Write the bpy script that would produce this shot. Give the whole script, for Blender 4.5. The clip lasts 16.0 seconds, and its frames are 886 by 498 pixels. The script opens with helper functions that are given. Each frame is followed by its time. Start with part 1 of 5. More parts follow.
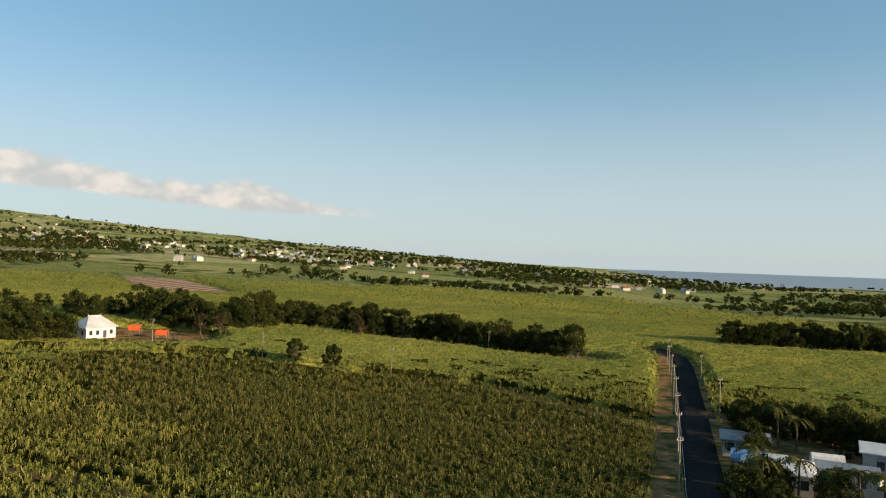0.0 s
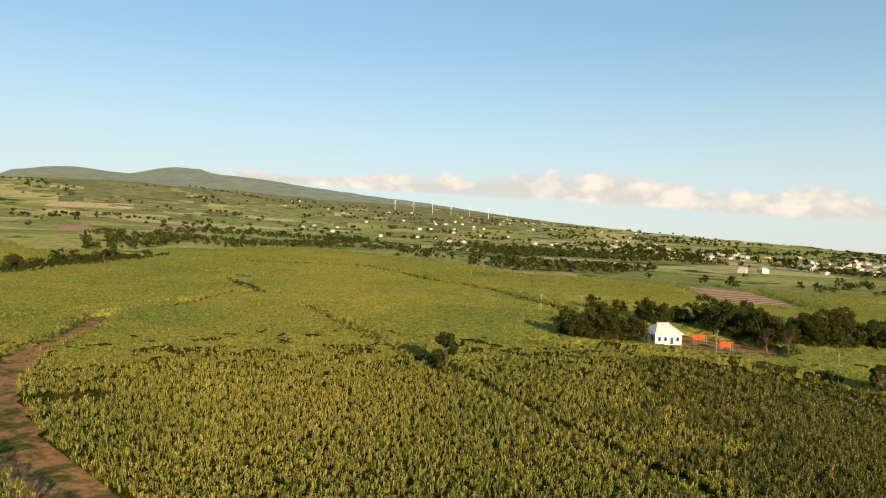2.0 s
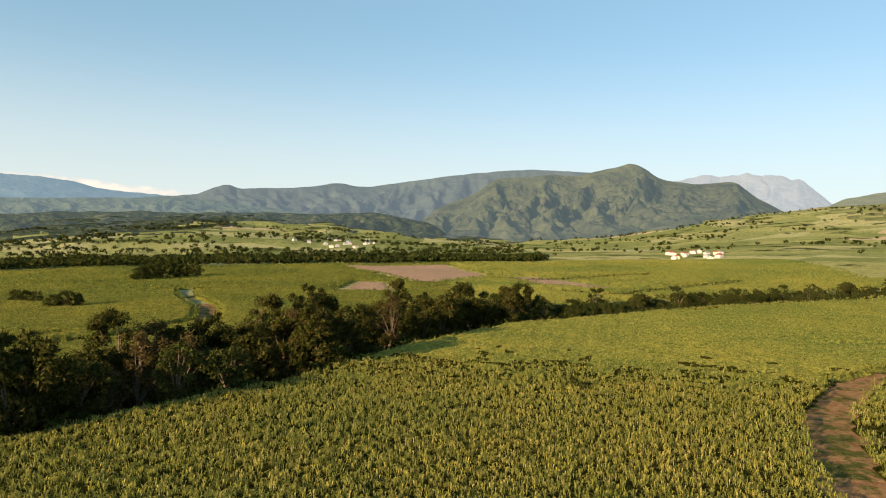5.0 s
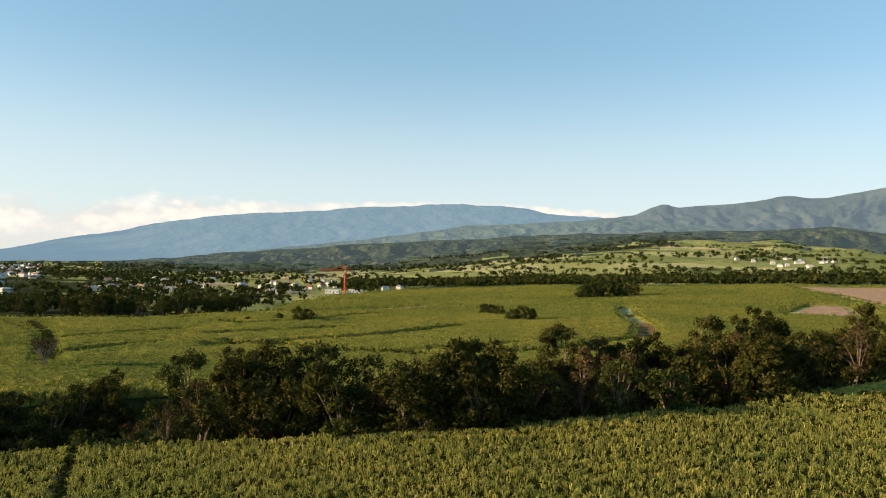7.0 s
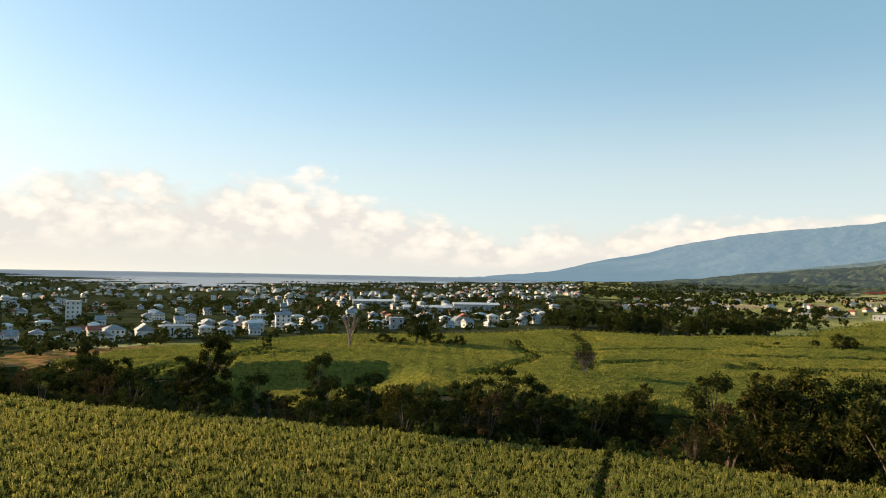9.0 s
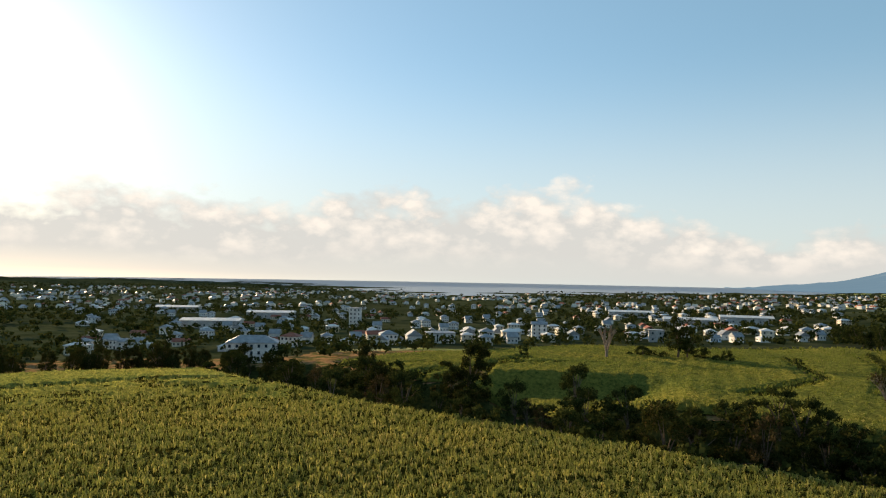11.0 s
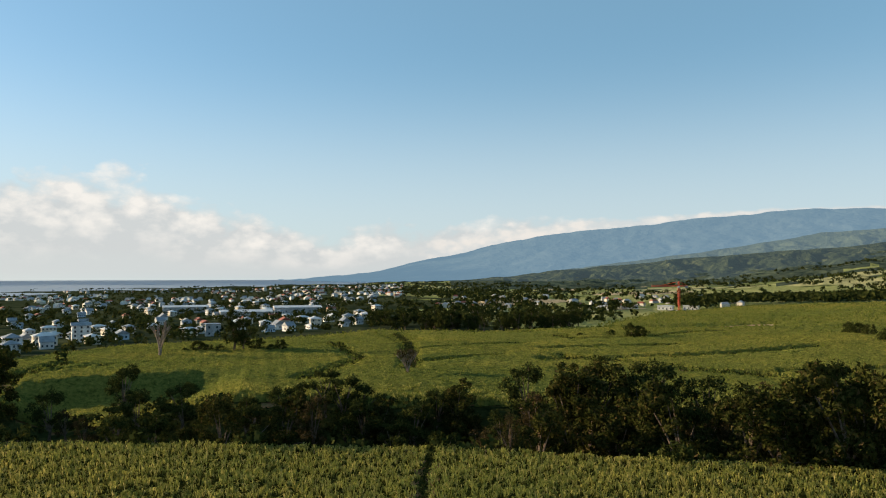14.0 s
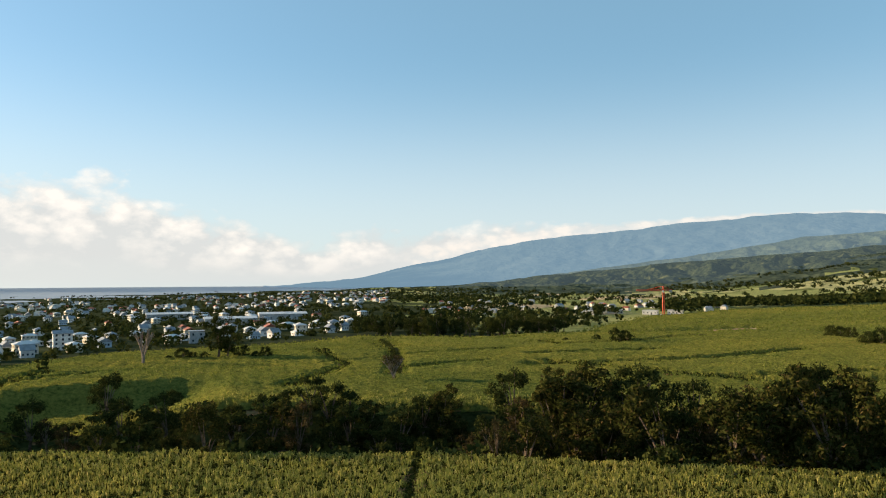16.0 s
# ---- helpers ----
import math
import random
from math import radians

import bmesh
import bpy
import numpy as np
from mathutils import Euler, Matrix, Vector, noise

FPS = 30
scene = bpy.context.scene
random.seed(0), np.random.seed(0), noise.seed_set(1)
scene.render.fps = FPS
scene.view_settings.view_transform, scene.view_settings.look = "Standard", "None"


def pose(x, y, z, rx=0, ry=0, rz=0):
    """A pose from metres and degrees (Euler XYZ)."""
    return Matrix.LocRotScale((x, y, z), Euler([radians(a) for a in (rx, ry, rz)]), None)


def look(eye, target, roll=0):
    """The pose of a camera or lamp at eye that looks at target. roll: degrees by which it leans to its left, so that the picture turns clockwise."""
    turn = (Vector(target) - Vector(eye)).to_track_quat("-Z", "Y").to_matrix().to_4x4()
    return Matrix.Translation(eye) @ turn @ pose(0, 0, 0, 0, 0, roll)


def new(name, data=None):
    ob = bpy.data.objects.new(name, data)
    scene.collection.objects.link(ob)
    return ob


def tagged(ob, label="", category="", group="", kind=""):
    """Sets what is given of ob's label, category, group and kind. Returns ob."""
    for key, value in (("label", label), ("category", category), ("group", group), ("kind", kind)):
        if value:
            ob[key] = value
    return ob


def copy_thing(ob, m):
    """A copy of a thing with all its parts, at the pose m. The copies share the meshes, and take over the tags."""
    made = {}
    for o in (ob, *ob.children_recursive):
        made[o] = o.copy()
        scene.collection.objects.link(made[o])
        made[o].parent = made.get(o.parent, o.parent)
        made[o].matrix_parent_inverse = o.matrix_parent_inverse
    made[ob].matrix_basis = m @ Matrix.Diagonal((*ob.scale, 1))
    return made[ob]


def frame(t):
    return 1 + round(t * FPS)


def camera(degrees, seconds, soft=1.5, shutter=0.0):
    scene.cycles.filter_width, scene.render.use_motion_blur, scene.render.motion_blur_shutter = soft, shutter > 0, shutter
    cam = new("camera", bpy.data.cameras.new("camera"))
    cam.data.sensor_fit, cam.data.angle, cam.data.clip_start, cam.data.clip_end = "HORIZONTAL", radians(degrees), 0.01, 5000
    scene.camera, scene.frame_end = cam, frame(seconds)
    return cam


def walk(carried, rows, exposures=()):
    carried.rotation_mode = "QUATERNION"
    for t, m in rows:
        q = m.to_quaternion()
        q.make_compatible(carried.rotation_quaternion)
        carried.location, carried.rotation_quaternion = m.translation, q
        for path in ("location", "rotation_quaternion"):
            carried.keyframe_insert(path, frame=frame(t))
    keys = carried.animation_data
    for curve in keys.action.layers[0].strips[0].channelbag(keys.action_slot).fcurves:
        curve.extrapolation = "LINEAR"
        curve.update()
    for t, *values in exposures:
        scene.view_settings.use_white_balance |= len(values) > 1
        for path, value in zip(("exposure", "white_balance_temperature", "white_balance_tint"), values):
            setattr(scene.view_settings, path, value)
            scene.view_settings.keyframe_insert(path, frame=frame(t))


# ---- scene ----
# the drone hovers over the cane and turns; rows: seconds, yaw, pitch, roll
cam = camera(65.34, 16.0, soft=1.1)
EYE = (0.0, 0.0, 30.0)
PATH = [
    (0, -0, 0.62, -1.77),
    (0.5, 11.06, 0.47, -1.9),
    (1, 22.17, 0.32, -1.9),
    (1.5, 33.29, 0.2, -1.91),
    (2, 44.42, 0.09, -1.9),
    (2.5, 55.5, 0.06, -1.81),
    (3, 66.6, 0.07, -1.83),
    (3.5, 77.62, 0.11, -1.7),
    (4, 88.72, 0.16, -1.64),
    (4.2, 93.16, 0.15, -1.65),
    (6.3, 126.58, 0.77, -1.52),
    (6.5, 130.92, 0.81, -1.48),
    (7, 141.79, 0.97, -1.43),
    (7.5, 152.62, 1.08, -1.45),
    (8, 163.21, 1.28, -1.48),
    (8.5, 173.6, 1.53, -1.24),
    (9, 183.28, 1.72, -1.19),
    (9.5, 192.82, 1.76, -1.43),
    (9.7, 195.6, 1.82, -1.35),
    (10.4, 202.2, 2.08, -1.15),
    (11.1, 204.2, 2.15, -1.05),
    (11.8, 197.78, 1.99, -0.99),
    (12, 192.92, 1.82, -1.12),
    (12.5, 180.08, 1.85, -0.6),
    (13, 169.62, 1.81, -0.24),
    (13.5, 169.24, 1.9, -0.14),
    (14, 168.63, 1.97, -0.08),
    (14.5, 168.31, 2.09, -0.04),
    (15, 168.02, 2.16, -0.11),
    (15.5, 167.72, 2.31, 0.14),
    (16, 167.45, 2.43, 0.18),
]
walk(cam, [(t, pose(*EYE, 90 + p, r, y)) for t, y, p, r in PATH],
     exposures=((0, 0.75, 7200, 9), (1.5, 0.92, 7700, 10), (3.5, 1.12, 8300, 13), (7, 1.17, 7600, 11), (9.5, 1.15, 8000, 12), (9.7, 1.15, 8000, 12), (11.8, 0.7, 7400, 11), (12.5, 0.55, 7100, 10), (13.2, 0.7, 7000, 9), (14.5, 0.92, 7150, 9), (16, 1.05, 7300, 10)))

# ---- light ----
SUN_AZ, SUN_EL = 243.0, 13.0
world = bpy.data.worlds.new("sky")
scene.world = world
world.use_nodes = True
wn = world.node_tree
wn.nodes.clear()
sky = wn.nodes.new("ShaderNodeTexSky")
sky.sky_type = 'NISHITA'
sky.sun_disc = False
sky.sun_elevation = radians(SUN_EL)
sky.sun_rotation = radians(360 - SUN_AZ)
sky.altitude = 200
sky.air_density, sky.dust_density, sky.ozone_density = 1.0, 0.6, 4.0
bg = wn.nodes.new("ShaderNodeBackground")
bg.inputs["Strength"].default_value = 0.113
wout = wn.nodes.new("ShaderNodeOutputWorld")
haze = wn.nodes.new("ShaderNodeMix")
haze.data_type = 'RGBA'
haze.inputs[0].default_value = 0.40
haze.inputs[7].default_value = (1.25, 2.6, 3.4, 1)
wn.links.new(sky.outputs[0], haze.inputs[6])
vivid = wn.nodes.new("ShaderNodeHueSaturation")
vivid.inputs["Saturation"].default_value = 1.0
wn.links.new(haze.outputs[2], vivid.inputs["Color"])
# pale sea haze thickening smoothly towards the horizon, all the way round
wtc = wn.nodes.new("ShaderNodeTexCoord")
wsep = wn.nodes.new("ShaderNodeSeparateXYZ")
wn.links.new(wtc.outputs["Generated"], wsep.inputs[0])
wramp = wn.nodes.new("ShaderNodeMapRange")
wramp.interpolation_type = 'SMOOTHERSTEP'
for k_, v_ in enumerate((0.0, 0.34, 0.72, 0.0)):
    wramp.inputs[k_ + 1].default_value = v_
wn.links.new(wsep.outputs[2], wramp.inputs[0])
low_air = wn.nodes.new("ShaderNodeMix")
low_air.data_type = 'RGBA'
low_air.inputs[7].default_value = (3.05, 3.6, 4.1, 1)
wn.links.new(wramp.outputs[0], low_air.inputs[0])
wn.links.new(vivid.outputs[0], low_air.inputs[6])
wn.links.new(low_air.outputs[2], bg.inputs[0])
wn.links.new(bg.outputs[0], wout.inputs[0])

sun = new("sun", bpy.data.lights.new("sun", "SUN"))
sun.data.energy, sun.data.angle, sun.data.color = 5.0, radians(0.6), (1.0, 0.80, 0.56)
sa, se = radians(SUN_AZ), radians(SUN_EL)
TO_SUN = Vector((-math.sin(sa) * math.cos(se), math.cos(sa) * math.cos(se), math.sin(se)))
sun.matrix_world = look(TO_SUN * 200, (0, 0, 0))


# ---- materials ----
def mat(name, rough=0.8, metal=0.0):
    m = bpy.data.materials.new(name)
    m.use_nodes = True
    b = m.node_tree.nodes["Principled BSDF"]
    b.inputs["Roughness"].default_value = rough
    b.inputs["Metallic"].default_value = metal
    b.inputs["Specular IOR Level"].default_value = 0.0 if rough > 0.89 else 0.3
    return m, m.node_tree, b


def node(nt, kind, **values):
    n = nt.nodes.new(kind)
    for key, value in values.items():
        key = key.replace("_", " ")
        n.inputs[key].default_value = value
    return n


def ramp(nt, fac, stops, smooth=True):
    n = nt.nodes.new("ShaderNodeValToRGB")
    n.color_ramp.interpolation = 'LINEAR' if smooth else 'CONSTANT'
    el = n.color_ramp.elements
    while len(el) < len(stops):
        el.new(0.5)
    for e, (p, c) in zip(el, stops):
        e.position, e.color = p, (*c, 1)
    nt.links.new(fac, n.inputs[0])
    return n.outputs[0]


def place(nt, scale=1.0):
    """World coordinates."""
    g = nt.nodes.new("ShaderNodeNewGeometry")
    m = nt.nodes.new("ShaderNodeVectorMath")
    m.operation = 'SCALE'
    m.inputs[3].default_value = scale
    nt.links.new(g.outputs["Position"], m.inputs[0])
    return m.outputs[0]


def noise_tex(nt, vec, scale, detail=4.0, rough=0.55):
    n = nt.nodes.new("ShaderNodeTexNoise")
    n.inputs["Scale"].default_value = scale
    n.inputs["Detail"].default_value = detail
    n.inputs["Roughness"].default_value = rough
    nt.links.new(vec, n.inputs["Vector"])
    return n.outputs["Fac"]


def blend(nt, fac, a, b, how='MIX'):
    n = nt.nodes.new("ShaderNodeMix")
    n.data_type, n.blend_type = 'RGBA', how
    for value, slot in ((fac, 0), (a, 6), (b, 7)):
        if isinstance(value, (int, float)):
            n.inputs[slot].default_value = value
        elif isinstance(value, tuple):
            n.inputs[slot].default_value = (*value, 1)
        else:
            nt.links.new(value, n.inputs[slot])
    return n.outputs[2]


def relief(nt, b, height, strength, distance):
    n = node(nt, "ShaderNodeBump", Strength=strength, Distance=distance)
    nt.links.new(height, n.inputs["Height"])
    nt.links.new(n.outputs[0], b.inputs["Normal"])


def speckled(name, c0, c1, scale, rough=0.8, metal=0.0, bump=0.0, dist=0.05, big=0.05):
    """Two colours mixed by noise at two scales."""
    m, nt, b = mat(name, rough, metal)
    v = place(nt)
    n1, n2 = noise_tex(nt, v, scale), noise_tex(nt, v, big, 3)
    base = ramp(nt, n1, ((0.3, c0), (0.7, c1)))
    shade = ramp(nt, n2, ((0.3, (0.75,) * 3), (0.7, (1.15,) * 3)))
    nt.links.new(blend(nt, 1.0, base, shade, 'MULTIPLY'), b.inputs["Base Color"])
    if bump:
        relief(nt, b, n1, bump, dist)
    return m


def leafy(name, stops, translucent=0.25, rough=0.9):
    """Foliage: varies leaf by leaf and plant by plant, lets some light through."""
    m, nt, b = mat(name, rough)
    g = nt.nodes.new("ShaderNodeNewGeometry")
    col = ramp(nt, g.outputs["Random Per Island"], stops)
    o = nt.nodes.new("ShaderNodeObjectInfo")
    tone = ramp(nt, o.outputs["Random"], ((0.0, (0.7, 0.72, 0.7)), (1.0, (1.25, 1.15, 1.05))))
    big = ramp(nt, noise_tex(nt, place(nt), 0.025, 4, 0.6), ((0.3, (0.8, 0.86, 0.82)), (0.7, (1.2, 1.08, 1.0))))
    c = blend(nt, 1.0, blend(nt, 1.0, col, tone, 'MULTIPLY'), big, 'MULTIPLY')
    nt.links.new(c, b.inputs["Base Color"])
    t = nt.nodes.new("ShaderNodeBsdfTranslucent")
    nt.links.new(c, t.inputs[0])
    mix = nt.nodes.new("ShaderNodeMixShader")
    mix.inputs[0].default_value = translucent
    out = nt.nodes["Material Output"]
    nt.links.new(b.outputs[0], mix.inputs[1])
    nt.links.new(t.outputs[0], mix.inputs[2])
    nt.links.new(mix.outputs[0], out.inputs[0])
    return m


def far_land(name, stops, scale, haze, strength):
    """Distant slopes; the haze of kilometres of bright air is put in as emission."""
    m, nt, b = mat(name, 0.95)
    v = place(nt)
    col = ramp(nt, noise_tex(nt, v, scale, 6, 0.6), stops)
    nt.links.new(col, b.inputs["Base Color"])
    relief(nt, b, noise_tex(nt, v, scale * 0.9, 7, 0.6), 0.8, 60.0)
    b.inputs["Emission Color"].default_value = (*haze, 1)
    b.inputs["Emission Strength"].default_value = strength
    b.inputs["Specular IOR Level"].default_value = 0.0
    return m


def soil_material():
    """Red-brown earth with grass and weeds growing in it."""
    m, nt, b = mat("red soil", 0.95)
    v = place(nt)
    n1, n2 = noise_tex(nt, v, 0.7, 5, 0.65), noise_tex(nt, v, 0.22, 5, 0.6)
    earth = ramp(nt, n1, ((0.3, (0.17, 0.085, 0.04)), (0.7, (0.34, 0.20, 0.10))))
    weeds = ramp(nt, n1, ((0.3, (0.035, 0.045, 0.012)), (0.7, (0.13, 0.12, 0.04))))
    grown = ramp(nt, n2, ((0.47, (0, 0, 0)), (0.58, (1, 1, 1))))
    nt.links.new(blend(nt, grown, earth, weeds), b.inputs["Base Color"])
    relief(nt, b, n1, 0.7, 0.4)
    return m


M_CANE = leafy("cane leaves", ((0.0, (0.125, 0.155, 0.039)), (0.45, (0.232, 0.256, 0.067)), (0.8, (0.33, 0.325, 0.097)), (1.0, (0.42, 0.38, 0.15))), 0.43)
M_CANE_GREEN = leafy("green cane leaves", ((0.0, (0.08, 0.115, 0.022)), (0.45, (0.14, 0.174, 0.036)), (0.8, (0.19, 0.212, 0.052)), (1.0, (0.255, 0.245, 0.085))), 0.36)
M_CANE_DARK = leafy("darker cane leaves", ((0.0, (0.052, 0.068, 0.02)), (0.45, (0.098, 0.113, 0.034)), (0.8, (0.15, 0.153, 0.05)), (1.0, (0.22, 0.20, 0.09))), 0.32)
M_SOIL = soil_material()
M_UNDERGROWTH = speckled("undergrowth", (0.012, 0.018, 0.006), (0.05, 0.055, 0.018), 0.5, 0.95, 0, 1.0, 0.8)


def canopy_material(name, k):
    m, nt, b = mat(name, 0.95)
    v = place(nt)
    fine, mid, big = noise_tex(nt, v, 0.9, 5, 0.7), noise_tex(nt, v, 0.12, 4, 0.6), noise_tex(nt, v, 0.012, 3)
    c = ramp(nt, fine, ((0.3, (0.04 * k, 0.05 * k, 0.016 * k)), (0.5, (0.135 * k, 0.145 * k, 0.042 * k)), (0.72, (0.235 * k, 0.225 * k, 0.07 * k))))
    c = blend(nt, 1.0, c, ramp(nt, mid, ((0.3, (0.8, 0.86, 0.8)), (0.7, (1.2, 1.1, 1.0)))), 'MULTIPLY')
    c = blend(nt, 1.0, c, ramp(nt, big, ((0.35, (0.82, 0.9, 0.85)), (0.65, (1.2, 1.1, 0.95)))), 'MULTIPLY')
    cells = node(nt, "ShaderNodeTexVoronoi", Scale=0.013)
    nt.links.new(v, cells.inputs["Vector"])
    tint = nt.nodes.new("ShaderNodeSeparateColor")
    nt.links.new(cells.outputs["Color"], tint.inputs[0])
    c = blend(nt, 1.0, c, ramp(nt, tint.outputs[0], ((0.0, (0.84, 0.9, 0.85)), (1.0, (1.14, 1.08, 1.0)))), 'MULTIPLY')
    nt.links.new(c, b.inputs["Base Color"])
    relief(nt, b, fine, 1.0, 1.2)
    return m


def patchwork_material():
    """Far farmland: parcels of cane, pasture and bare earth with hedges between."""
    m, nt, b = mat("farmland", 0.95)
    v = place(nt)
    warp = nt.nodes.new("ShaderNodeTexNoise")
    warp.inputs["Scale"].default_value = 0.006
    nt.links.new(v, warp.inputs["Vector"])
    add = nt.nodes.new("ShaderNodeVectorMath")
    add.operation = 'MULTIPLY_ADD'
    add.inputs[1].default_value = (90, 90, 0)
    nt.links.new(warp.outputs["Color"], add.inputs[0])
    nt.links.new(v, add.inputs[2])
    flat = nt.nodes.new("ShaderNodeVectorMath")
    flat.operation = 'MULTIPLY'
    flat.inputs[1].default_value = (1, 1, 0)
    nt.links.new(add.outputs[0], flat.inputs[0])
    vor = node(nt, "ShaderNodeTexVoronoi", Scale=0.008)
    nt.links.new(flat.outputs[0], vor.inputs["Vector"])
    sep = nt.nodes.new("ShaderNodeSeparateColor")
    nt.links.new(vor.outputs["Color"], sep.inputs[0])
    parcel = ramp(nt, sep.outputs[0], ((0.0, (0.20, 0.225, 0.09)), (0.3, (0.30, 0.30, 0.13)), (0.55, (0.24, 0.26, 0.11)),
                                        (0.78, (0.37, 0.355, 0.19)), (0.94, (0.46, 0.36, 0.25))), False)
    fine = noise_tex(nt, v, 0.12, 6, 0.7)
    c = blend(nt, 1.0, parcel, ramp(nt, fine, ((0.3, (0.55, 0.6, 0.55)), (0.7, (1.25, 1.2, 1.1)))), 'MULTIPLY')
    woods = ramp(nt, noise_tex(nt, v, 0.011, 6, 0.65), ((0.55, (0, 0, 0)), (0.62, (1, 1, 1))))
    c = blend(nt, woods, c, ramp(nt, fine, ((0.3, (0.02, 0.032, 0.012)), (0.7, (0.075, 0.09, 0.03)))))
    nt.links.new(c, b.inputs["Base Color"])
    relief(nt, b, fine, 1.0, 5.0)
    return m


def ploughed_material():
    m, nt, b = mat("ploughed earth", 0.95)
    v = place(nt)
    wave = node(nt, "ShaderNodeTexWave", Scale=0.055, Distortion=1.2)
    wave.inputs["Detail Scale"].default_value = 0.3
    nt.links.new(v, wave.inputs["Vector"])
    n = noise_tex(nt, v, 0.3, 5, 0.6)
    c = blend(nt, wave.outputs["Fac"], (0.20, 0.125, 0.085), (0.42, 0.29, 0.21))
    c = blend(nt, 1.0, c, ramp(nt, n, ((0.3, (0.75, 0.78, 0.75)), (0.7, (1.2, 1.15, 1.1)))), 'MULTIPLY')
    nt.links.new(c, b.inputs["Base Color"])
    relief(nt, b, wave.outputs["Fac"], 0.6, 0.6)
    return m


M_PLOUGHED = ploughed_material()
# 1.5 is brightened like sunlit blades; 0.26 has the leaf-gap shade painted in
M_CANOPY, M_CANOPY_DARK = canopy_material("cane canopy", 1.5), canopy_material("dark stand canopy with gap shade", 0.26)
M_CANOPY_GAPSHADE = canopy_material("cane canopy with gap shade", 0.26)
M_CANOPY_GREEN = canopy_material("green cane canopy", 0.95)
M_FARM = patchwork_material()
M_TOWNGROUND = speckled("town ground", (0.018, 0.028, 0.012), (0.055, 0.062, 0.034), 0.05, 0.95, 0, 0.6, 2.0, 0.006)
# distance haze is painted in here: bluish, lightened greens
M_FOREST = speckled("haze-tinted forest slopes", (0.025, 0.04, 0.034), (0.08, 0.10, 0.068), 0.028, 0.95, 0, 1.0, 22.0, 0.004)
M_UPFOREST = speckled("upland forest", (0.10, 0.108, 0.05), (0.22, 0.215, 0.11), 0.03, 0.95, 0, 1.0, 14.0, 0.005)
M_ASPHALT = speckled("asphalt", (0.022, 0.022, 0.023), (0.038, 0.037, 0.036), 1.5, 0.93, 0, 0.2, 0.02, 0.08)
m_, nt_, b_ = mat("sea", 0.45)
# lightened base colour stands in for the haze over the water
b_.inputs["Base Color"].default_value = (0.24, 0.29, 0.34, 1)
b_.inputs["Specular IOR Level"].default_value = 0.12
relief(nt_, b_, noise_tex(nt_, place(nt_), 0.03, 5), 0.4, 3.0)
M_SEA = m_
# last two values: haze colour and how strongly the slope glows with it
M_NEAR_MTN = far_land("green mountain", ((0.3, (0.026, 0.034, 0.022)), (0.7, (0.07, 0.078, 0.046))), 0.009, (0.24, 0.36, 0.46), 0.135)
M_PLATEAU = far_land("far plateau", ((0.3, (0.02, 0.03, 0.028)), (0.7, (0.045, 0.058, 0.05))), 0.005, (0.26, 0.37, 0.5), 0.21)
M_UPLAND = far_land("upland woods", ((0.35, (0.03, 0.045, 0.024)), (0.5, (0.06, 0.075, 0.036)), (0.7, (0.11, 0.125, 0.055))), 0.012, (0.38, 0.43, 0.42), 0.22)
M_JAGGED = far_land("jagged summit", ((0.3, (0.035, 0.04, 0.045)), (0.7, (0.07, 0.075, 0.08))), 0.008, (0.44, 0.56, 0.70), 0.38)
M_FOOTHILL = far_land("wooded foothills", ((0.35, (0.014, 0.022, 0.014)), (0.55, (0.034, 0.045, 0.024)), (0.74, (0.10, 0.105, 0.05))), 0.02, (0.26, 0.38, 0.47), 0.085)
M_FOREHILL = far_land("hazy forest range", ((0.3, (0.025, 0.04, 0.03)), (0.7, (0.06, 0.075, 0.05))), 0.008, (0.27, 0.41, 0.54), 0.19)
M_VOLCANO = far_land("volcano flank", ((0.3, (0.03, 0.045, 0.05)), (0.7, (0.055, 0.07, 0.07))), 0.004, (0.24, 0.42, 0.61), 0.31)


# ---- the lie of the land ----
def hash2(ix, iy, seed):
    h = (ix.astype(np.int64) * 374761393 + iy.astype(np.int64) * 668265263 + seed * 1442695041) & 0x7FFFFFFF
    h = ((h ^ (h >> 13)) * 1274126177) & 0x7FFFFFFF
    return ((h ^ (h >> 16)) & 0xFFFF) / 65535.0


def vnoise(x, y, seed=0):
    ix, iy = np.floor(x), np.floor(y)
    fx, fy = x - ix, y - iy
    fx, fy = fx * fx * (3 - 2 * fx), fy * fy * (3 - 2 * fy)
    a, b, c, d = (hash2(ix + i, iy + j, seed) for i, j in ((0, 0), (1, 0), (0, 1), (1, 1)))
    return (a * (1 - fx) + b * fx) * (1 - fy) + (c * (1 - fx) + d * fx) * fy


def fbm(x, y, octaves=4, seed=0, gain=0.5):
    s, amp, tot = 0.0, 1.0, 0.0
    for o in range(octaves):
        s = s + amp * vnoise(x * 2 ** o + 17.3 * o, y * 2 ** o - 9.1 * o, seed + o)
        tot, amp = tot + amp, amp * gain
    return s / tot


def at(az, d):
    """Plan position from a bearing (degrees, counter-clockwise from +y) and a distance."""
    return (-d * math.sin(radians(az)), d * math.cos(radians(az)))


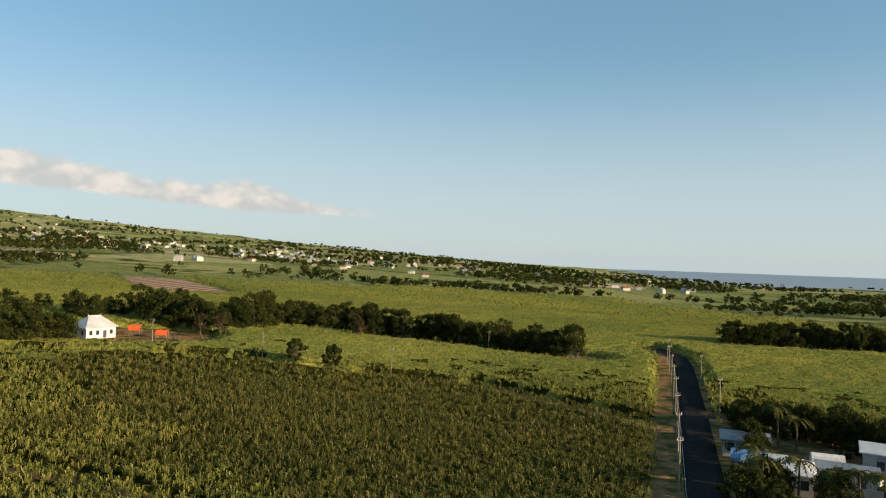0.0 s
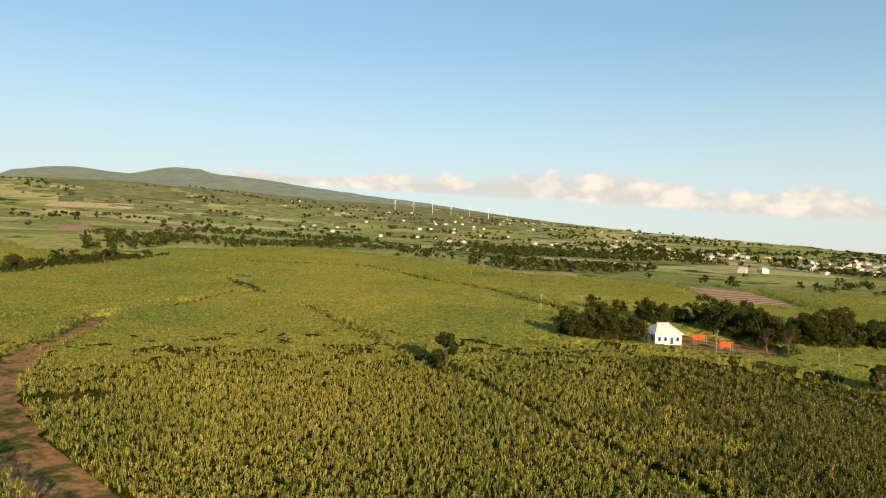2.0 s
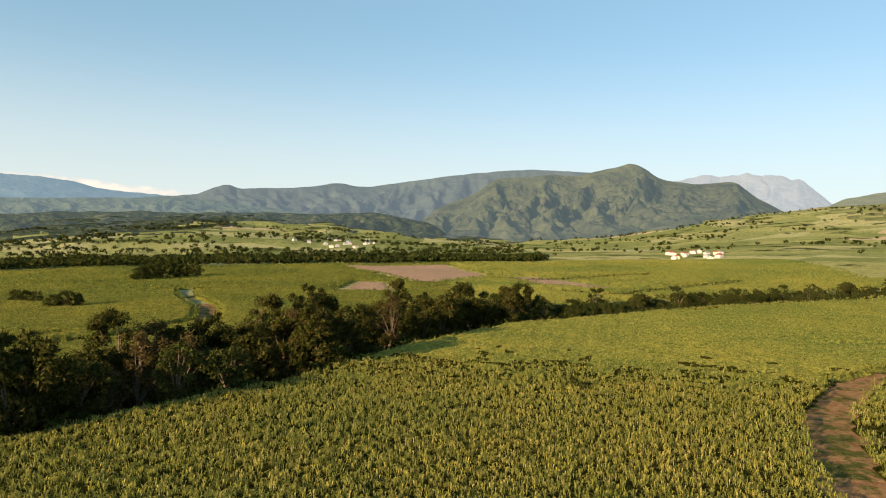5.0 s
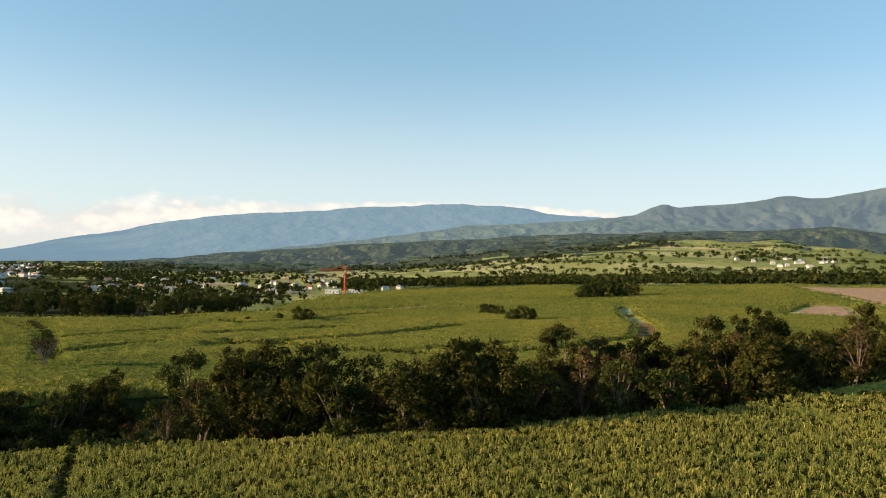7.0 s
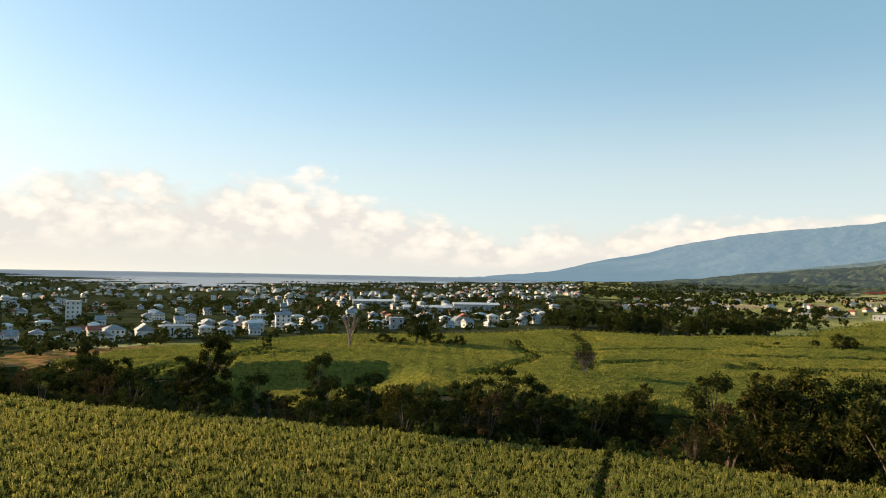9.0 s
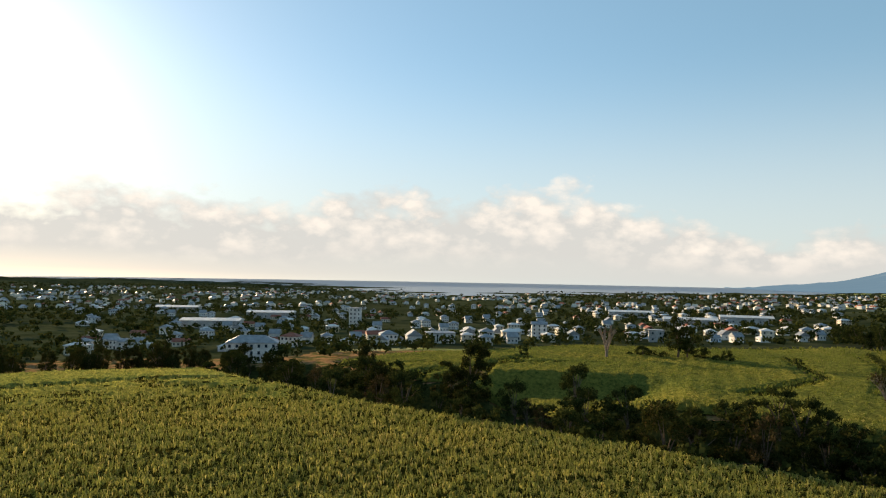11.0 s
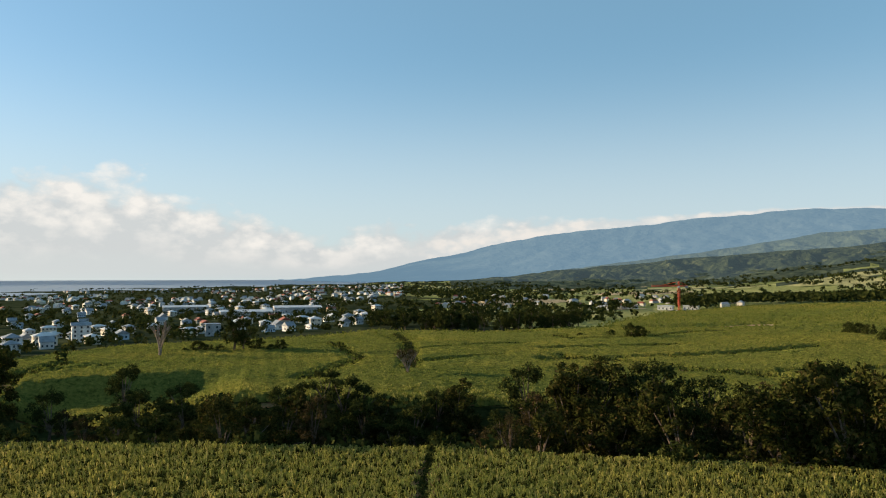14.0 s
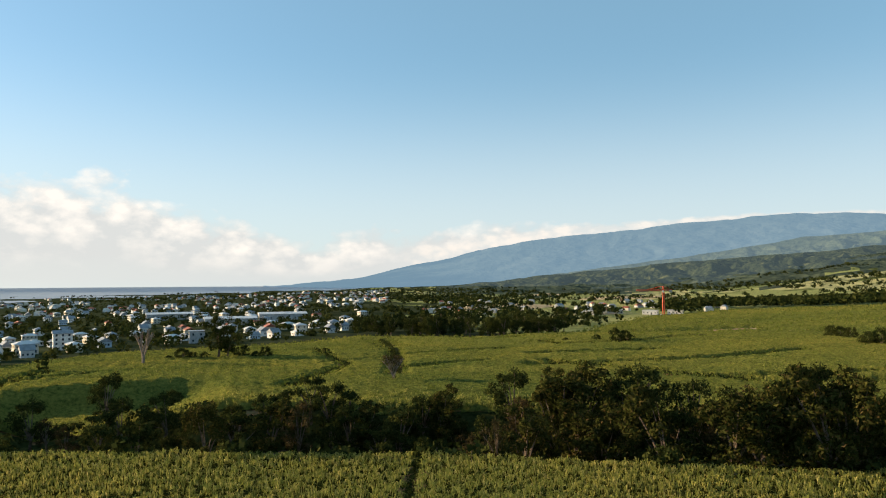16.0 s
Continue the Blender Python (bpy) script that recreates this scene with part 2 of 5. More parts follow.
BEARINGS = [-40, -20, 0, 25, 50, 75, 100, 125, 150, 175, 200, 230, 275]
RING = {
    0: [0] * 13,
    110: [0, 0, 0, 2, 2, 2, 1, 1, 0, 0, 0, 1, 0],
    170: [0, 0, 0, 5, 4, 3, 2, 2, -1, -1, 0, 1.5, 0],
    300: [-1, 0, 2, 8, 9, 6, 4, 3.5, -1.5, -5, -4.5, -8, -4],
    500: [-3, -4, 2, 12, 15, 11, 11, 5, -5, -8, -11, -12, -8],
    800: [-5, -4, 6, 20, 28, 30, 21, 10, -4, -7, -14, -16, -12],
    1500: [-15, -14, 15, 40, 60, 76, 40, 58, 0, -8, -19, -19, -16],
    2800: [-30, -28, 22, 108, 190, 235, 90, 140, 16, -18, -28, -17, -17],
    5200: [-40, -40, 17, 165, 372, 300, 120, 140, 20, -40, -40, -34, -34],
}
RING_D = np.array(sorted(RING), float)
_b = np.array(BEARINGS + [BEARINGS[0] + 360], float)


def _ring(values, az):
    """Smooth closed curve through the heights of one ring."""
    v = np.array(values + values[:1], float)
    n = len(values)
    a = (az - _b[0]) % 360 + _b[0]
    i = np.clip(np.searchsorted(_b, a, side='right') - 1, 0, n - 1)
    w = (a - _b[i]) / (_b[i + 1] - _b[i])
    slope = np.array([(v[(k + 1) % n] - v[(k - 1) % n]) / ((_b[(k + 1) % n] - _b[(k - 1) % n]) % 360) for k in range(n)])
    slope = np.append(slope, slope[0])
    h = _b[i + 1] - _b[i]
    return ((2 * w ** 3 - 3 * w ** 2 + 1) * v[i] + (w ** 3 - 2 * w ** 2 + w) * h * slope[i]
            + (3 * w ** 2 - 2 * w ** 3) * v[i + 1] + (w ** 3 - w ** 2) * h * slope[i + 1])


RAVINE = [at(217.5, 250), at(214, 200), at(205, 170), at(190, 149), at(165, 137), at(140, 139), at(125, 161), at(115, 212), at(105, 272), at(95, 330), at(85, 400), at(76, 500), at(68, 620)]


def to_line(x, y, line):
    """Distance of points to a polyline."""
    best = np.full(np.shape(x), 1e9)
    for (ax, ay), (bx, by) in zip(line, line[1:]):
        dx, dy = bx - ax, by - ay
        s = np.clip(((x - ax) * dx + (y - ay) * dy) / (dx * dx + dy * dy), 0, 1)
        best = np.minimum(best, np.hypot(x - ax - s * dx, y - ay - s * dy))
    return best


def smooth(a, b, v):
    s = np.clip((v - a) / (b - a), 0, 1)
    return s * s * (3 - 2 * s)


def land(x, y):
    x, y = np.asarray(x, float), np.asarray(y, float)
    az, d = np.degrees(np.arctan2(-x, y)), np.hypot(x, y)
    rings = [_ring(RING[k], az) for k in sorted(RING)]
    i = np.clip(np.searchsorted(RING_D, d, side='right') - 1, 0, len(RING_D) - 2)
    R = np.stack(rings)
    w = np.clip((d - RING_D[i]) / (RING_D[i + 1] - RING_D[i]), 0, 1)
    take = lambda k: np.take_along_axis(R, np.clip(k, 0, len(RING_D) - 1)[None], 0)[0]
    p0, p1, p2, p3 = take(i - 1), take(i), take(i + 1), take(i + 2)
    D = RING_D
    h = D[i + 1] - D[i]
    hm = np.maximum(D[i] - D[np.clip(i - 1, 0, None)], 1)
    hp = np.maximum(D[np.clip(i + 2, 0, len(D) - 1)] - D[i + 1], 1)
    s0, s1, s2 = (p1 - p0) / hm, (p2 - p1) / h, (p3 - p2) / hp
    m1 = np.where(i > 0, (s0 * h + s1 * hm) / (h + hm), s1)
    m2 = np.where(i < len(D) - 2, (s1 * hp + s2 * h) / (h + hp), s1)
    z = ((2 * w ** 3 - 3 * w ** 2 + 1) * p1 + (w ** 3 - 2 * w ** 2 + w) * h * m1
         + (3 * w ** 2 - 2 * w ** 3) * p2 + (w ** 3 - w ** 2) * h * m2)
    z = z + (fbm(x / 90, y / 90, 3, 5) - 0.5) * 3.0 * smooth(60, 260, d)
    far = smooth(900, 2600, d)
    rough_hills = np.abs(fbm(x / 300, y / 300, 5, 11) - 0.5) * 1.2 + (0.5 - np.abs(fbm(x / 150, y / 150, 4, 15) - 0.5) * 2) * 0.6
    woods = smooth(95, 118, az) * (1 - smooth(158, 176, az))
    z = z + far * (rough_hills - 0.25) * (18 + 40 * woods)
    z = z - 7.0 * smooth(184, 190, az % 360) * (1 - smooth(197, 203, az % 360)) * smooth(168, 186, d) * (1 - smooth(214, 226, d))
    z = z - 9.0 * (1 - smooth(7, 26, to_line(x, y, RAVINE)))
    return z


def gz(x, y):
    return float(land(np.array([x]), np.array([y]))[0])


def mesh_from(name, verts, faces, materials, slot=None, smooth_shade=True):
    """verts (n,3), faces (m,k) arrays."""
    me = bpy.data.meshes.new(name)
    verts, faces = np.asarray(verts, np.float32), np.asarray(faces, np.int32)
    k = faces.shape[1]
    me.vertices.add(len(verts))
    me.vertices.foreach_set("co", verts.ravel())
    me.loops.add(faces.size)
    me.loops.foreach_set("vertex_index", faces.ravel())
    me.polygons.add(len(faces))
    me.polygons.foreach_set("loop_start", np.arange(0, faces.size, k, dtype=np.int32))
    me.polygons.foreach_set("loop_total", np.full(len(faces), k, np.int32))
    if slot is not None:
        me.polygons.foreach_set("material_index", np.asarray(slot, np.int32))
    me.polygons.foreach_set("use_smooth", np.full(len(faces), smooth_shade))
    for m in materials:
        me.materials.append(m)
    me.update()
    me.validate()
    return me


def grid_faces(n, m):
    i, j = np.meshgrid(np.arange(n - 1), np.arange(m - 1), indexing='ij')
    a = (i * m + j).ravel()
    return np.stack([a, a + m, a + m + 1, a + 1], 1)


# ground: one sheet to the horizon
n_az, n_d = 660, 280
az_ = np.linspace(0, 360, n_az + 1)
d_ = 4.0 * (5200 / 4.0) ** (np.linspace(0, 1, n_d) ** 0.8)
d_[0] = 0.02
A, Dd = np.meshgrid(az_, d_, indexing='ij')
gx, gy = -Dd * np.sin(np.radians(A)), Dd * np.cos(np.radians(A))
verts = np.stack([gx, gy, land(gx, gy)], -1).reshape(-1, 3)
faces = grid_faces(n_az + 1, n_d)
fc = verts[faces].mean(1)
faz = np.degrees(np.arctan2(-fc[:, 0], fc[:, 1])) % 360
fd = np.hypot(fc[:, 0], fc[:, 1])
wob = (fbm(fc[:, 0] / 60, fc[:, 1] / 60, 3, 3) - 0.5)
slot = np.zeros(len(fc), int)
slot[fd > 330] = 1
town = (faz > 168 + wob * 40) & (faz < 290) & (fd > 330 + wob * 120)
slot[town] = 2
woodland = (faz > 100 + wob * 12) & (faz < 168) & (fd > np.interp(faz, (100, 118, 128), (2300, 2300, 1500)) + wob * 900)
slot[woodland] = 3
slot[(faz > 36 + wob * 30) & (faz < 76 + wob * 16) & (fd > 2000 + wob * 2200)] = 5
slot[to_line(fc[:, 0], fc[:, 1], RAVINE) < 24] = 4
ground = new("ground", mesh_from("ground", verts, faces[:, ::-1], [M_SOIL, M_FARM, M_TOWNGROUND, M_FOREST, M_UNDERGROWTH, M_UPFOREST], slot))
tagged(ground, "rolling farmland of red soil, parcels and wooded slopes", "ground", kind="structure")
bm = bmesh.new()
bmesh.ops.create_circle(bm, cap_ends=True, segments=96, radius=4990)
me = bpy.data.meshes.new("sea")
bm.to_mesh(me)
bm.free()
me.materials.append(M_SEA)
sea = tagged(new("sea", me), "calm grey-blue ocean reaching the horizon", "sea", kind="structure")
sea.location = (0, 0, -22)


def range_of_hills(name, label, material, crest, near, far, ridge, seed, gully=300.0, cut=0.42, lumps=0.5):
    """A mountain range from the elevation angles of its crest by bearing; spurs and gullies run down towards us."""
    az0, az1 = crest[0][0], crest[-1][0]
    n, m = int((az1 - az0) / 0.1), 110
    az = np.linspace(az0, az1, n)
    el = np.interp(az, *zip(*crest))
    el = np.convolve(np.pad(el, 4, mode='edge'), np.ones(9) / 9, 'valid')
    s = np.linspace(0, 1, m)
    AZ, S = np.meshgrid(az, s, indexing='ij')
    Dm = near + (far - near) * S
    X, Y = -Dm * np.sin(np.radians(AZ)), Dm * np.cos(np.radians(AZ))
    base = land(X[:, :1], Y[:, :1])
    base = np.convolve(np.pad(base[:, 0], 60, mode='edge'), np.ones(121) / 121, 'valid')[:, None] - 12
    arc = near * 0.01745
    bend = 1.6 * (fbm(AZ * arc / gully, S * 2.2, 3, seed + 5) - 0.5)

    def spurs(width, slant, k):
        """Sharp-crested spurs with V-shaped gullies between them, running askew down the slope."""
        u = AZ * arc / width + slant * S * (0.6 + 0.8 * fbm(AZ / 9, S, 2, seed + k)) + bend * gully / width
        hgt = 0.55 + 0.45 * vnoise(np.floor(u + 0.5), S * 0 + 1.5, seed + 30 + k)
        return np.abs((u % 1.0) * 2 - 1) * hgt

    spur = 0.58 * spurs(gully, 0.9, 1) + 0.3 * spurs(gully * 0.43, -1.1, 2) + lumps * (fbm(X / 75, Y / 75, 5, seed + 7, 0.6) - 0.25)
    jag = (fbm(AZ * far * 0.01745 / 90, S * 0 + 3, 4, seed + 9) - 0.5) * ridge
    foot = np.degrees(np.arctan((base - 30) / near))
    rise = S ** 0.7 * (1 - cut * (1 - spur) * (1 - S ** 3))
    Z = 30 + Dm * np.tan(np.radians(foot + (el[:, None] - foot) * rise)) + jag * S ** 8
    v = np.stack([X, Y, Z], -1).reshape(-1, 3)
    return tagged(new(name, mesh_from(name, v, grid_faces(n, m)[:, ::-1], [material])), label, "mountain", kind="structure")


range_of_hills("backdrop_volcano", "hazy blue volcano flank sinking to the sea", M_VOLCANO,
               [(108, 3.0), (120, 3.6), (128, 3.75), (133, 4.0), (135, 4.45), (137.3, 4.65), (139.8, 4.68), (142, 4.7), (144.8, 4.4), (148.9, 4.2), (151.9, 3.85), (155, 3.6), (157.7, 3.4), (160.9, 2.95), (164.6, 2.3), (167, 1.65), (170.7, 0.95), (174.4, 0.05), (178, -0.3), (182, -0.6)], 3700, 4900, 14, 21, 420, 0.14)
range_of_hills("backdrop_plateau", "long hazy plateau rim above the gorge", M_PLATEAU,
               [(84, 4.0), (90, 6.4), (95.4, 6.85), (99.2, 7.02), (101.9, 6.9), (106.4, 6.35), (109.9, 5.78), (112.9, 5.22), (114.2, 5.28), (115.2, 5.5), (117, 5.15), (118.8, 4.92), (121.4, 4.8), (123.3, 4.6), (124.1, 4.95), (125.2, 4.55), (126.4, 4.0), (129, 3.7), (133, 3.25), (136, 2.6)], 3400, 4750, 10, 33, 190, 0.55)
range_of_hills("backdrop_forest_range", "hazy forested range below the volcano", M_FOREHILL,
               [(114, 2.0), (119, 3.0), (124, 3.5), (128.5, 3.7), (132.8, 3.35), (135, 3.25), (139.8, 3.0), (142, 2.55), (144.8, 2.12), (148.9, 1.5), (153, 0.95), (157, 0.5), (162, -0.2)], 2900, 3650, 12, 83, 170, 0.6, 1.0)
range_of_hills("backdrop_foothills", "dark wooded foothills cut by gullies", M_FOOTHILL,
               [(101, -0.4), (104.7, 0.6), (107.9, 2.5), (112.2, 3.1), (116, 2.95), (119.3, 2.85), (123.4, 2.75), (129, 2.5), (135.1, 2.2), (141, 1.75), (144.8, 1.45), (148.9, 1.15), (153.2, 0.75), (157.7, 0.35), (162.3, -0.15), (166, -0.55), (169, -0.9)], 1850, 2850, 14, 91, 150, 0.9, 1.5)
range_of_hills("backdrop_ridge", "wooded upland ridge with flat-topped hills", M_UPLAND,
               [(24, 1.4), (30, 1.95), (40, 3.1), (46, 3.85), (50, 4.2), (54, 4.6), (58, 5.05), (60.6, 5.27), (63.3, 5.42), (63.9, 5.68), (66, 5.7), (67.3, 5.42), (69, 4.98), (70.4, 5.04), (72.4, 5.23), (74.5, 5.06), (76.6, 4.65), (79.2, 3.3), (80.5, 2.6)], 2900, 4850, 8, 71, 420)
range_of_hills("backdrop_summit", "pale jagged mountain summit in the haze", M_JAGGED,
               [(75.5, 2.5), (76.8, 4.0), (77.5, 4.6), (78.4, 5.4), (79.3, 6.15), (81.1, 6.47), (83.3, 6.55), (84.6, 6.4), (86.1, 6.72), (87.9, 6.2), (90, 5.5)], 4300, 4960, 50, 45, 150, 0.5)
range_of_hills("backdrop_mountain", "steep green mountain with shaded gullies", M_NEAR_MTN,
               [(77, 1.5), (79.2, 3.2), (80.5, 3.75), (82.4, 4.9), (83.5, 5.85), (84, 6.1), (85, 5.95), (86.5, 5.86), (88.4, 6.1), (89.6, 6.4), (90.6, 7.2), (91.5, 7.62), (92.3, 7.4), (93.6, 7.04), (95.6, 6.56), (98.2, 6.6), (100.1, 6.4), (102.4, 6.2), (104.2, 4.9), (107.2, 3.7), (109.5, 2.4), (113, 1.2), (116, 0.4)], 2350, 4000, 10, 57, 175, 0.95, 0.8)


# ---- clouds over the sea and along the slopes ----
def cloud_material(name, scale, light, shade, dense, veil):
    m = bpy.data.materials.new(name)
    m.use_nodes = True
    nt = m.node_tree
    nt.nodes.clear()
    uv = nt.nodes.new("ShaderNodeUVMap")
    uv.uv_map = "sky"
    sep = nt.nodes.new("ShaderNodeSeparateXYZ")
    nt.links.new(uv.outputs[0], sep.inputs[0])
    flat = nt.nodes.new("ShaderNodeVectorMath")
    flat.operation = 'MULTIPLY'
    flat.inputs[1].default_value = (1, 1, 1.7)
    nt.links.new(place(nt), flat.inputs[0])
    where = flat.outputs[0]
    big = noise_tex(nt, where, scale, 9, 0.6)
    puff = noise_tex(nt, where, scale * 3.2, 7, 0.62)

    def calc(op, a, b):
        n = nt.nodes.new("ShaderNodeMath")
        n.operation = op
        for k, value in enumerate((a, b)):
            if isinstance(value, (int, float)):
                n.inputs[k].default_value = value
            else:
                nt.links.new(value, n.inputs[k])
        return n.outputs[0]

    def heaps(k):
        n = nt.nodes.new("ShaderNodeTexVoronoi")
        n.feature = 'SMOOTH_F1'
        n.inputs["Scale"].default_value = k
        n.inputs["Smoothness"].default_value = 0.35
        nt.links.new(where, n.inputs["Vector"])
        return calc('SUBTRACT', 0.55, n.outputs["Distance"])

    lumps = calc('ADD', calc('MULTIPLY', heaps(scale * 1.5), 0.9), calc('MULTIPLY', heaps(scale * 4.0), 0.4))
    body = calc('ADD', calc('SUBTRACT', 1.24, sep.outputs[1]), calc('MULTIPLY', calc('SUBTRACT', big, 0.5), 1.1))
    body = calc('ADD', body, calc('MULTIPLY', lumps, 0.42))
    body = calc('ADD', body, calc('MULTIPLY', calc('SUBTRACT', puff, 0.5), 0.35))
    alpha = ramp(nt, body, ((0.16, (0, 0, 0)), (0.3, (dense * 0.45,) * 3), (0.5, (dense,) * 3)))
    a = alpha
    if not veil:
        foot = ramp(nt, calc('ADD', sep.outputs[1], calc('MULTIPLY', calc('SUBTRACT', big, 0.5), 0.3)), ((0.0, (0, 0, 0)), (0.16, (1, 1, 1))))
        a = calc('MULTIPLY', alpha, foot)
    side = ramp(nt, sep.outputs[0], ((0.0, (0, 0, 0)), (0.1, (1, 1, 1)), (0.9, (1, 1, 1)), (1.0, (0, 0, 0))))
    a = calc('MULTIPLY', a, side)
    # sunlit and shaded heaps are painted by noise into the sheet's own glow
    tone = calc('ADD', calc('ADD', 0.35, calc('MULTIPLY', lumps, 0.9)), calc('MULTIPLY', calc('SUBTRACT', puff, 0.5), 1.1))
    col = ramp(nt, tone, ((0.26, shade), (0.72, light)))
    if veil:
        low = ramp(nt, calc('ADD', sep.outputs[1], calc('MULTIPLY', calc('SUBTRACT', big, 0.5), 0.35)), ((0.15, (1, 1, 1)), (0.62, (0, 0, 0))))
        col = blend(nt, low, col, shade)
        a = calc('MULTIPLY', a, ramp(nt, sep.outputs[1], ((0.0, (0.25,) * 3), (0.1, (0.7,) * 3), (0.32, (1, 1, 1)))))
    em = nt.nodes.new("ShaderNodeEmission")
    nt.links.new(col, em.inputs[0])
    tr = nt.nodes.new("ShaderNodeBsdfTransparent")
    mix = nt.nodes.new("ShaderNodeMixShader")
    nt.links.new(a, mix.inputs[0])
    nt.links.new(tr.outputs[0], mix.inputs[1])
    nt.links.new(em.outputs[0], mix.inputs[2])
    out = nt.nodes.new("ShaderNodeOutputMaterial")
    nt.links.new(mix.outputs[0], out.inputs[0])
    return m


def cloud_bank(name, label, material, tops, bottom, radius):
    """A far bank of cumulus; tops: bearing and height in degrees of its crest."""
    az = np.linspace(tops[0][0], tops[-1][0], 120)
    top = np.interp(az, *zip(*tops))
    low = np.interp(az, *zip(*bottom))
    s = np.linspace(-0.1, 1.5, 24)
    AZ, S = np.meshgrid(az, s, indexing='ij')
    EL = np.radians(low[:, None] + (top - low)[:, None] * S)
    a = np.radians(AZ)
    v = np.stack([-radius * np.sin(a) * np.cos(EL), radius * np.cos(a) * np.cos(EL), 30 + radius * np.sin(EL)], -1).reshape(-1, 3)
    me = mesh_from(name, v, grid_faces(len(az), len(s)), [material])
    uvs = np.stack([(AZ - az[0]) / (az[-1] - az[0]), S], -1).reshape(-1, 2)
    layer = me.uv_layers.new(name="sky")
    idx = np.empty(len(me.loops), np.int32)
    me.loops.foreach_get("vertex_index", idx)
    layer.data.foreach_set("uv", uvs[idx].astype(np.float32).ravel())
    return tagged(new(name, me), label, "cloud", kind="structure")


cloud_bank("backdrop_cloud_sea", "bright cumulus bank over a grey veil above the sea", cloud_material("sea cumulus", 0.0023, (0.50, 0.495, 0.50), (0.34, 0.365, 0.395), 0.93, True),
           [(150, 3.5), (156, 3.9), (161.5, 4.3), (167.6, 3.7), (172.7, 3.8), (179, 3.0), (182.7, 3.6), (185.4, 4.9), (188.7, 4.5), (190, 5.6), (192, 7.0), (201, 6.8), (211, 6.9), (216, 5.2), (221, 5.3), (229, 6.6), (262, 6.6)],
           [(150, 2.2), (162, 1.0), (176, -0.6), (262, -0.6)], 4985)
cloud_bank("backdrop_cloud_slope", "low white cloud lying along the slopes", cloud_material("slope cloud", 0.0027, (0.49, 0.47, 0.465), (0.34, 0.36, 0.385), 0.92, False),
           [(5, 3.6), (10.5, 4.1), (15.5, 5.4), (20.5, 5.0), (25, 5.6), (29.7, 6.6), (35.6, 6.7), (42, 6.2), (48, 6.0), (54, 5.7), (66, 5.9)],
           [(5, 2.9), (10.5, 3.0), (15.6, 2.9), (27, 3.8), (35, 4.2), (54, 4.8), (66, 5.2)], 4990)

cloud_bank("backdrop_cloud_crest", "thin cap of white cloud along the volcano's crest", cloud_material("crest cloud", 0.004, (0.47, 0.46, 0.46), (0.36, 0.39, 0.42), 0.85, False),
           [(124, 4.0), (127, 4.1), (130, 4.3), (134, 4.6), (137, 4.8), (143, 4.8), (149, 4.55), (153, 4.4), (158, 4.3), (163, 3.7), (168, 2.8), (173, 2.2)],
           [(124, 3.3), (130, 3.5), (137, 4.35), (143, 4.2), (149, 3.8), (158, 3.1), (163, 2.4), (168, 1.2), (173, 0.4)], 4945)

# ---- fields ----
TRACKS = [  # centre line, half width
    ([at(-6, 66), at(18.2, 80), at(31.1, 100), at(42, 140), at(51.4, 196), at(55.5, 258)], 0.8),
    ([at(50.3, 504), at(41.8, 347), at(35.2, 274), at(33, 240)], 2.6),
    ([at(36, 188), at(32.4, 183), at(20.1, 171), at(10.1, 167), at(-3.4, 160), at(-17.7, 131)], 2.2),
    ([at(64, 66), at(71.6, 80), at(76, 106), at(77.4, 138), at(75.6, 179), at(72, 209), at(70.4, 246)], 3.4),
    ([at(79, 245), at(72, 262), at(64.3, 277)], 1.6),
    ([at(76.5, 128), at(70, 126)], 2.4),
    ([at(170.6, 55), at(170.3, 94), at(169.2, 125)], 0.8),
    ([at(126.9, 424), at(126.8, 360), at(125.2, 300), at(125.4, 258)], 3.0),
    ([at(125.4, 258), at(132, 224), at(141.6, 212), at(159, 262)], 2.2),
    ([at(171.3, 225), at(171.4, 320), at(172.5, 405)], 1.9),
    ([at(101, 330), at(104.5, 300), at(106, 285)], 2.0),
    ([at(203, 200), at(200, 250), at(197, 285)], 2.4),
    ([at(160, 250), at(150, 262), at(140, 300)], 2.4),
    ([at(160, 290), at(150, 310)], 2.6),
    ([at(222, 190), at(240, 185)], 1.2),
    ([at(61, 330), at(60, 420), at(66, 500)], 2.6),
    ([at(65.8, 259), at(61.3, 308), at(58.7, 302), at(61.7, 385)], 1.4),
    ([at(60.3, 540), at(58, 524), at(50.3, 509)], 2.4),
    ([at(162.1, 402), at(157.8, 338), at(153.3, 339), at(146.9, 394)], 1.3),
    ([at(170.7, 299), at(162.3, 328)], 1.3),
    ([at(170.7, 253), at(163.7, 264)], 1.3),
    ([at(149.5, 222), at(143, 225), at(135.2, 237)], 1.2),
    ([at(180.3, 195), at(175.3, 272), at(178.1, 357)], 1.2),
    ([at(190.8, 270), at(193.9, 267), at(200.3, 242), at(207.4, 206)], 1.4),
    ([at(214.6, 264), at(210.4, 249), at(203, 240)], 1.3),
    ([at(218.8, 162), at(225.2, 177)], 1.0),
    ([at(101.7, 504), at(97, 513), at(90, 612)], 2.4),
    ([at(97, 420), at(92.3, 412), at(83.1, 574)], 2.4),
]
ROAD = [(8.0, 4.0), (35.0, 89.4), (50.4, 137.0), (70.6, 200.0), (76.0, 221.0), (74.0, 240.0)]
HEDGES = [([at(17, 238), at(13.3, 250), at(0.9, 236), at(-11.6, 214)], 9.0), ([at(-22, 277), at(-30, 287), at(-36, 300)], 7.0)]
YARD = at(23.5, 204)
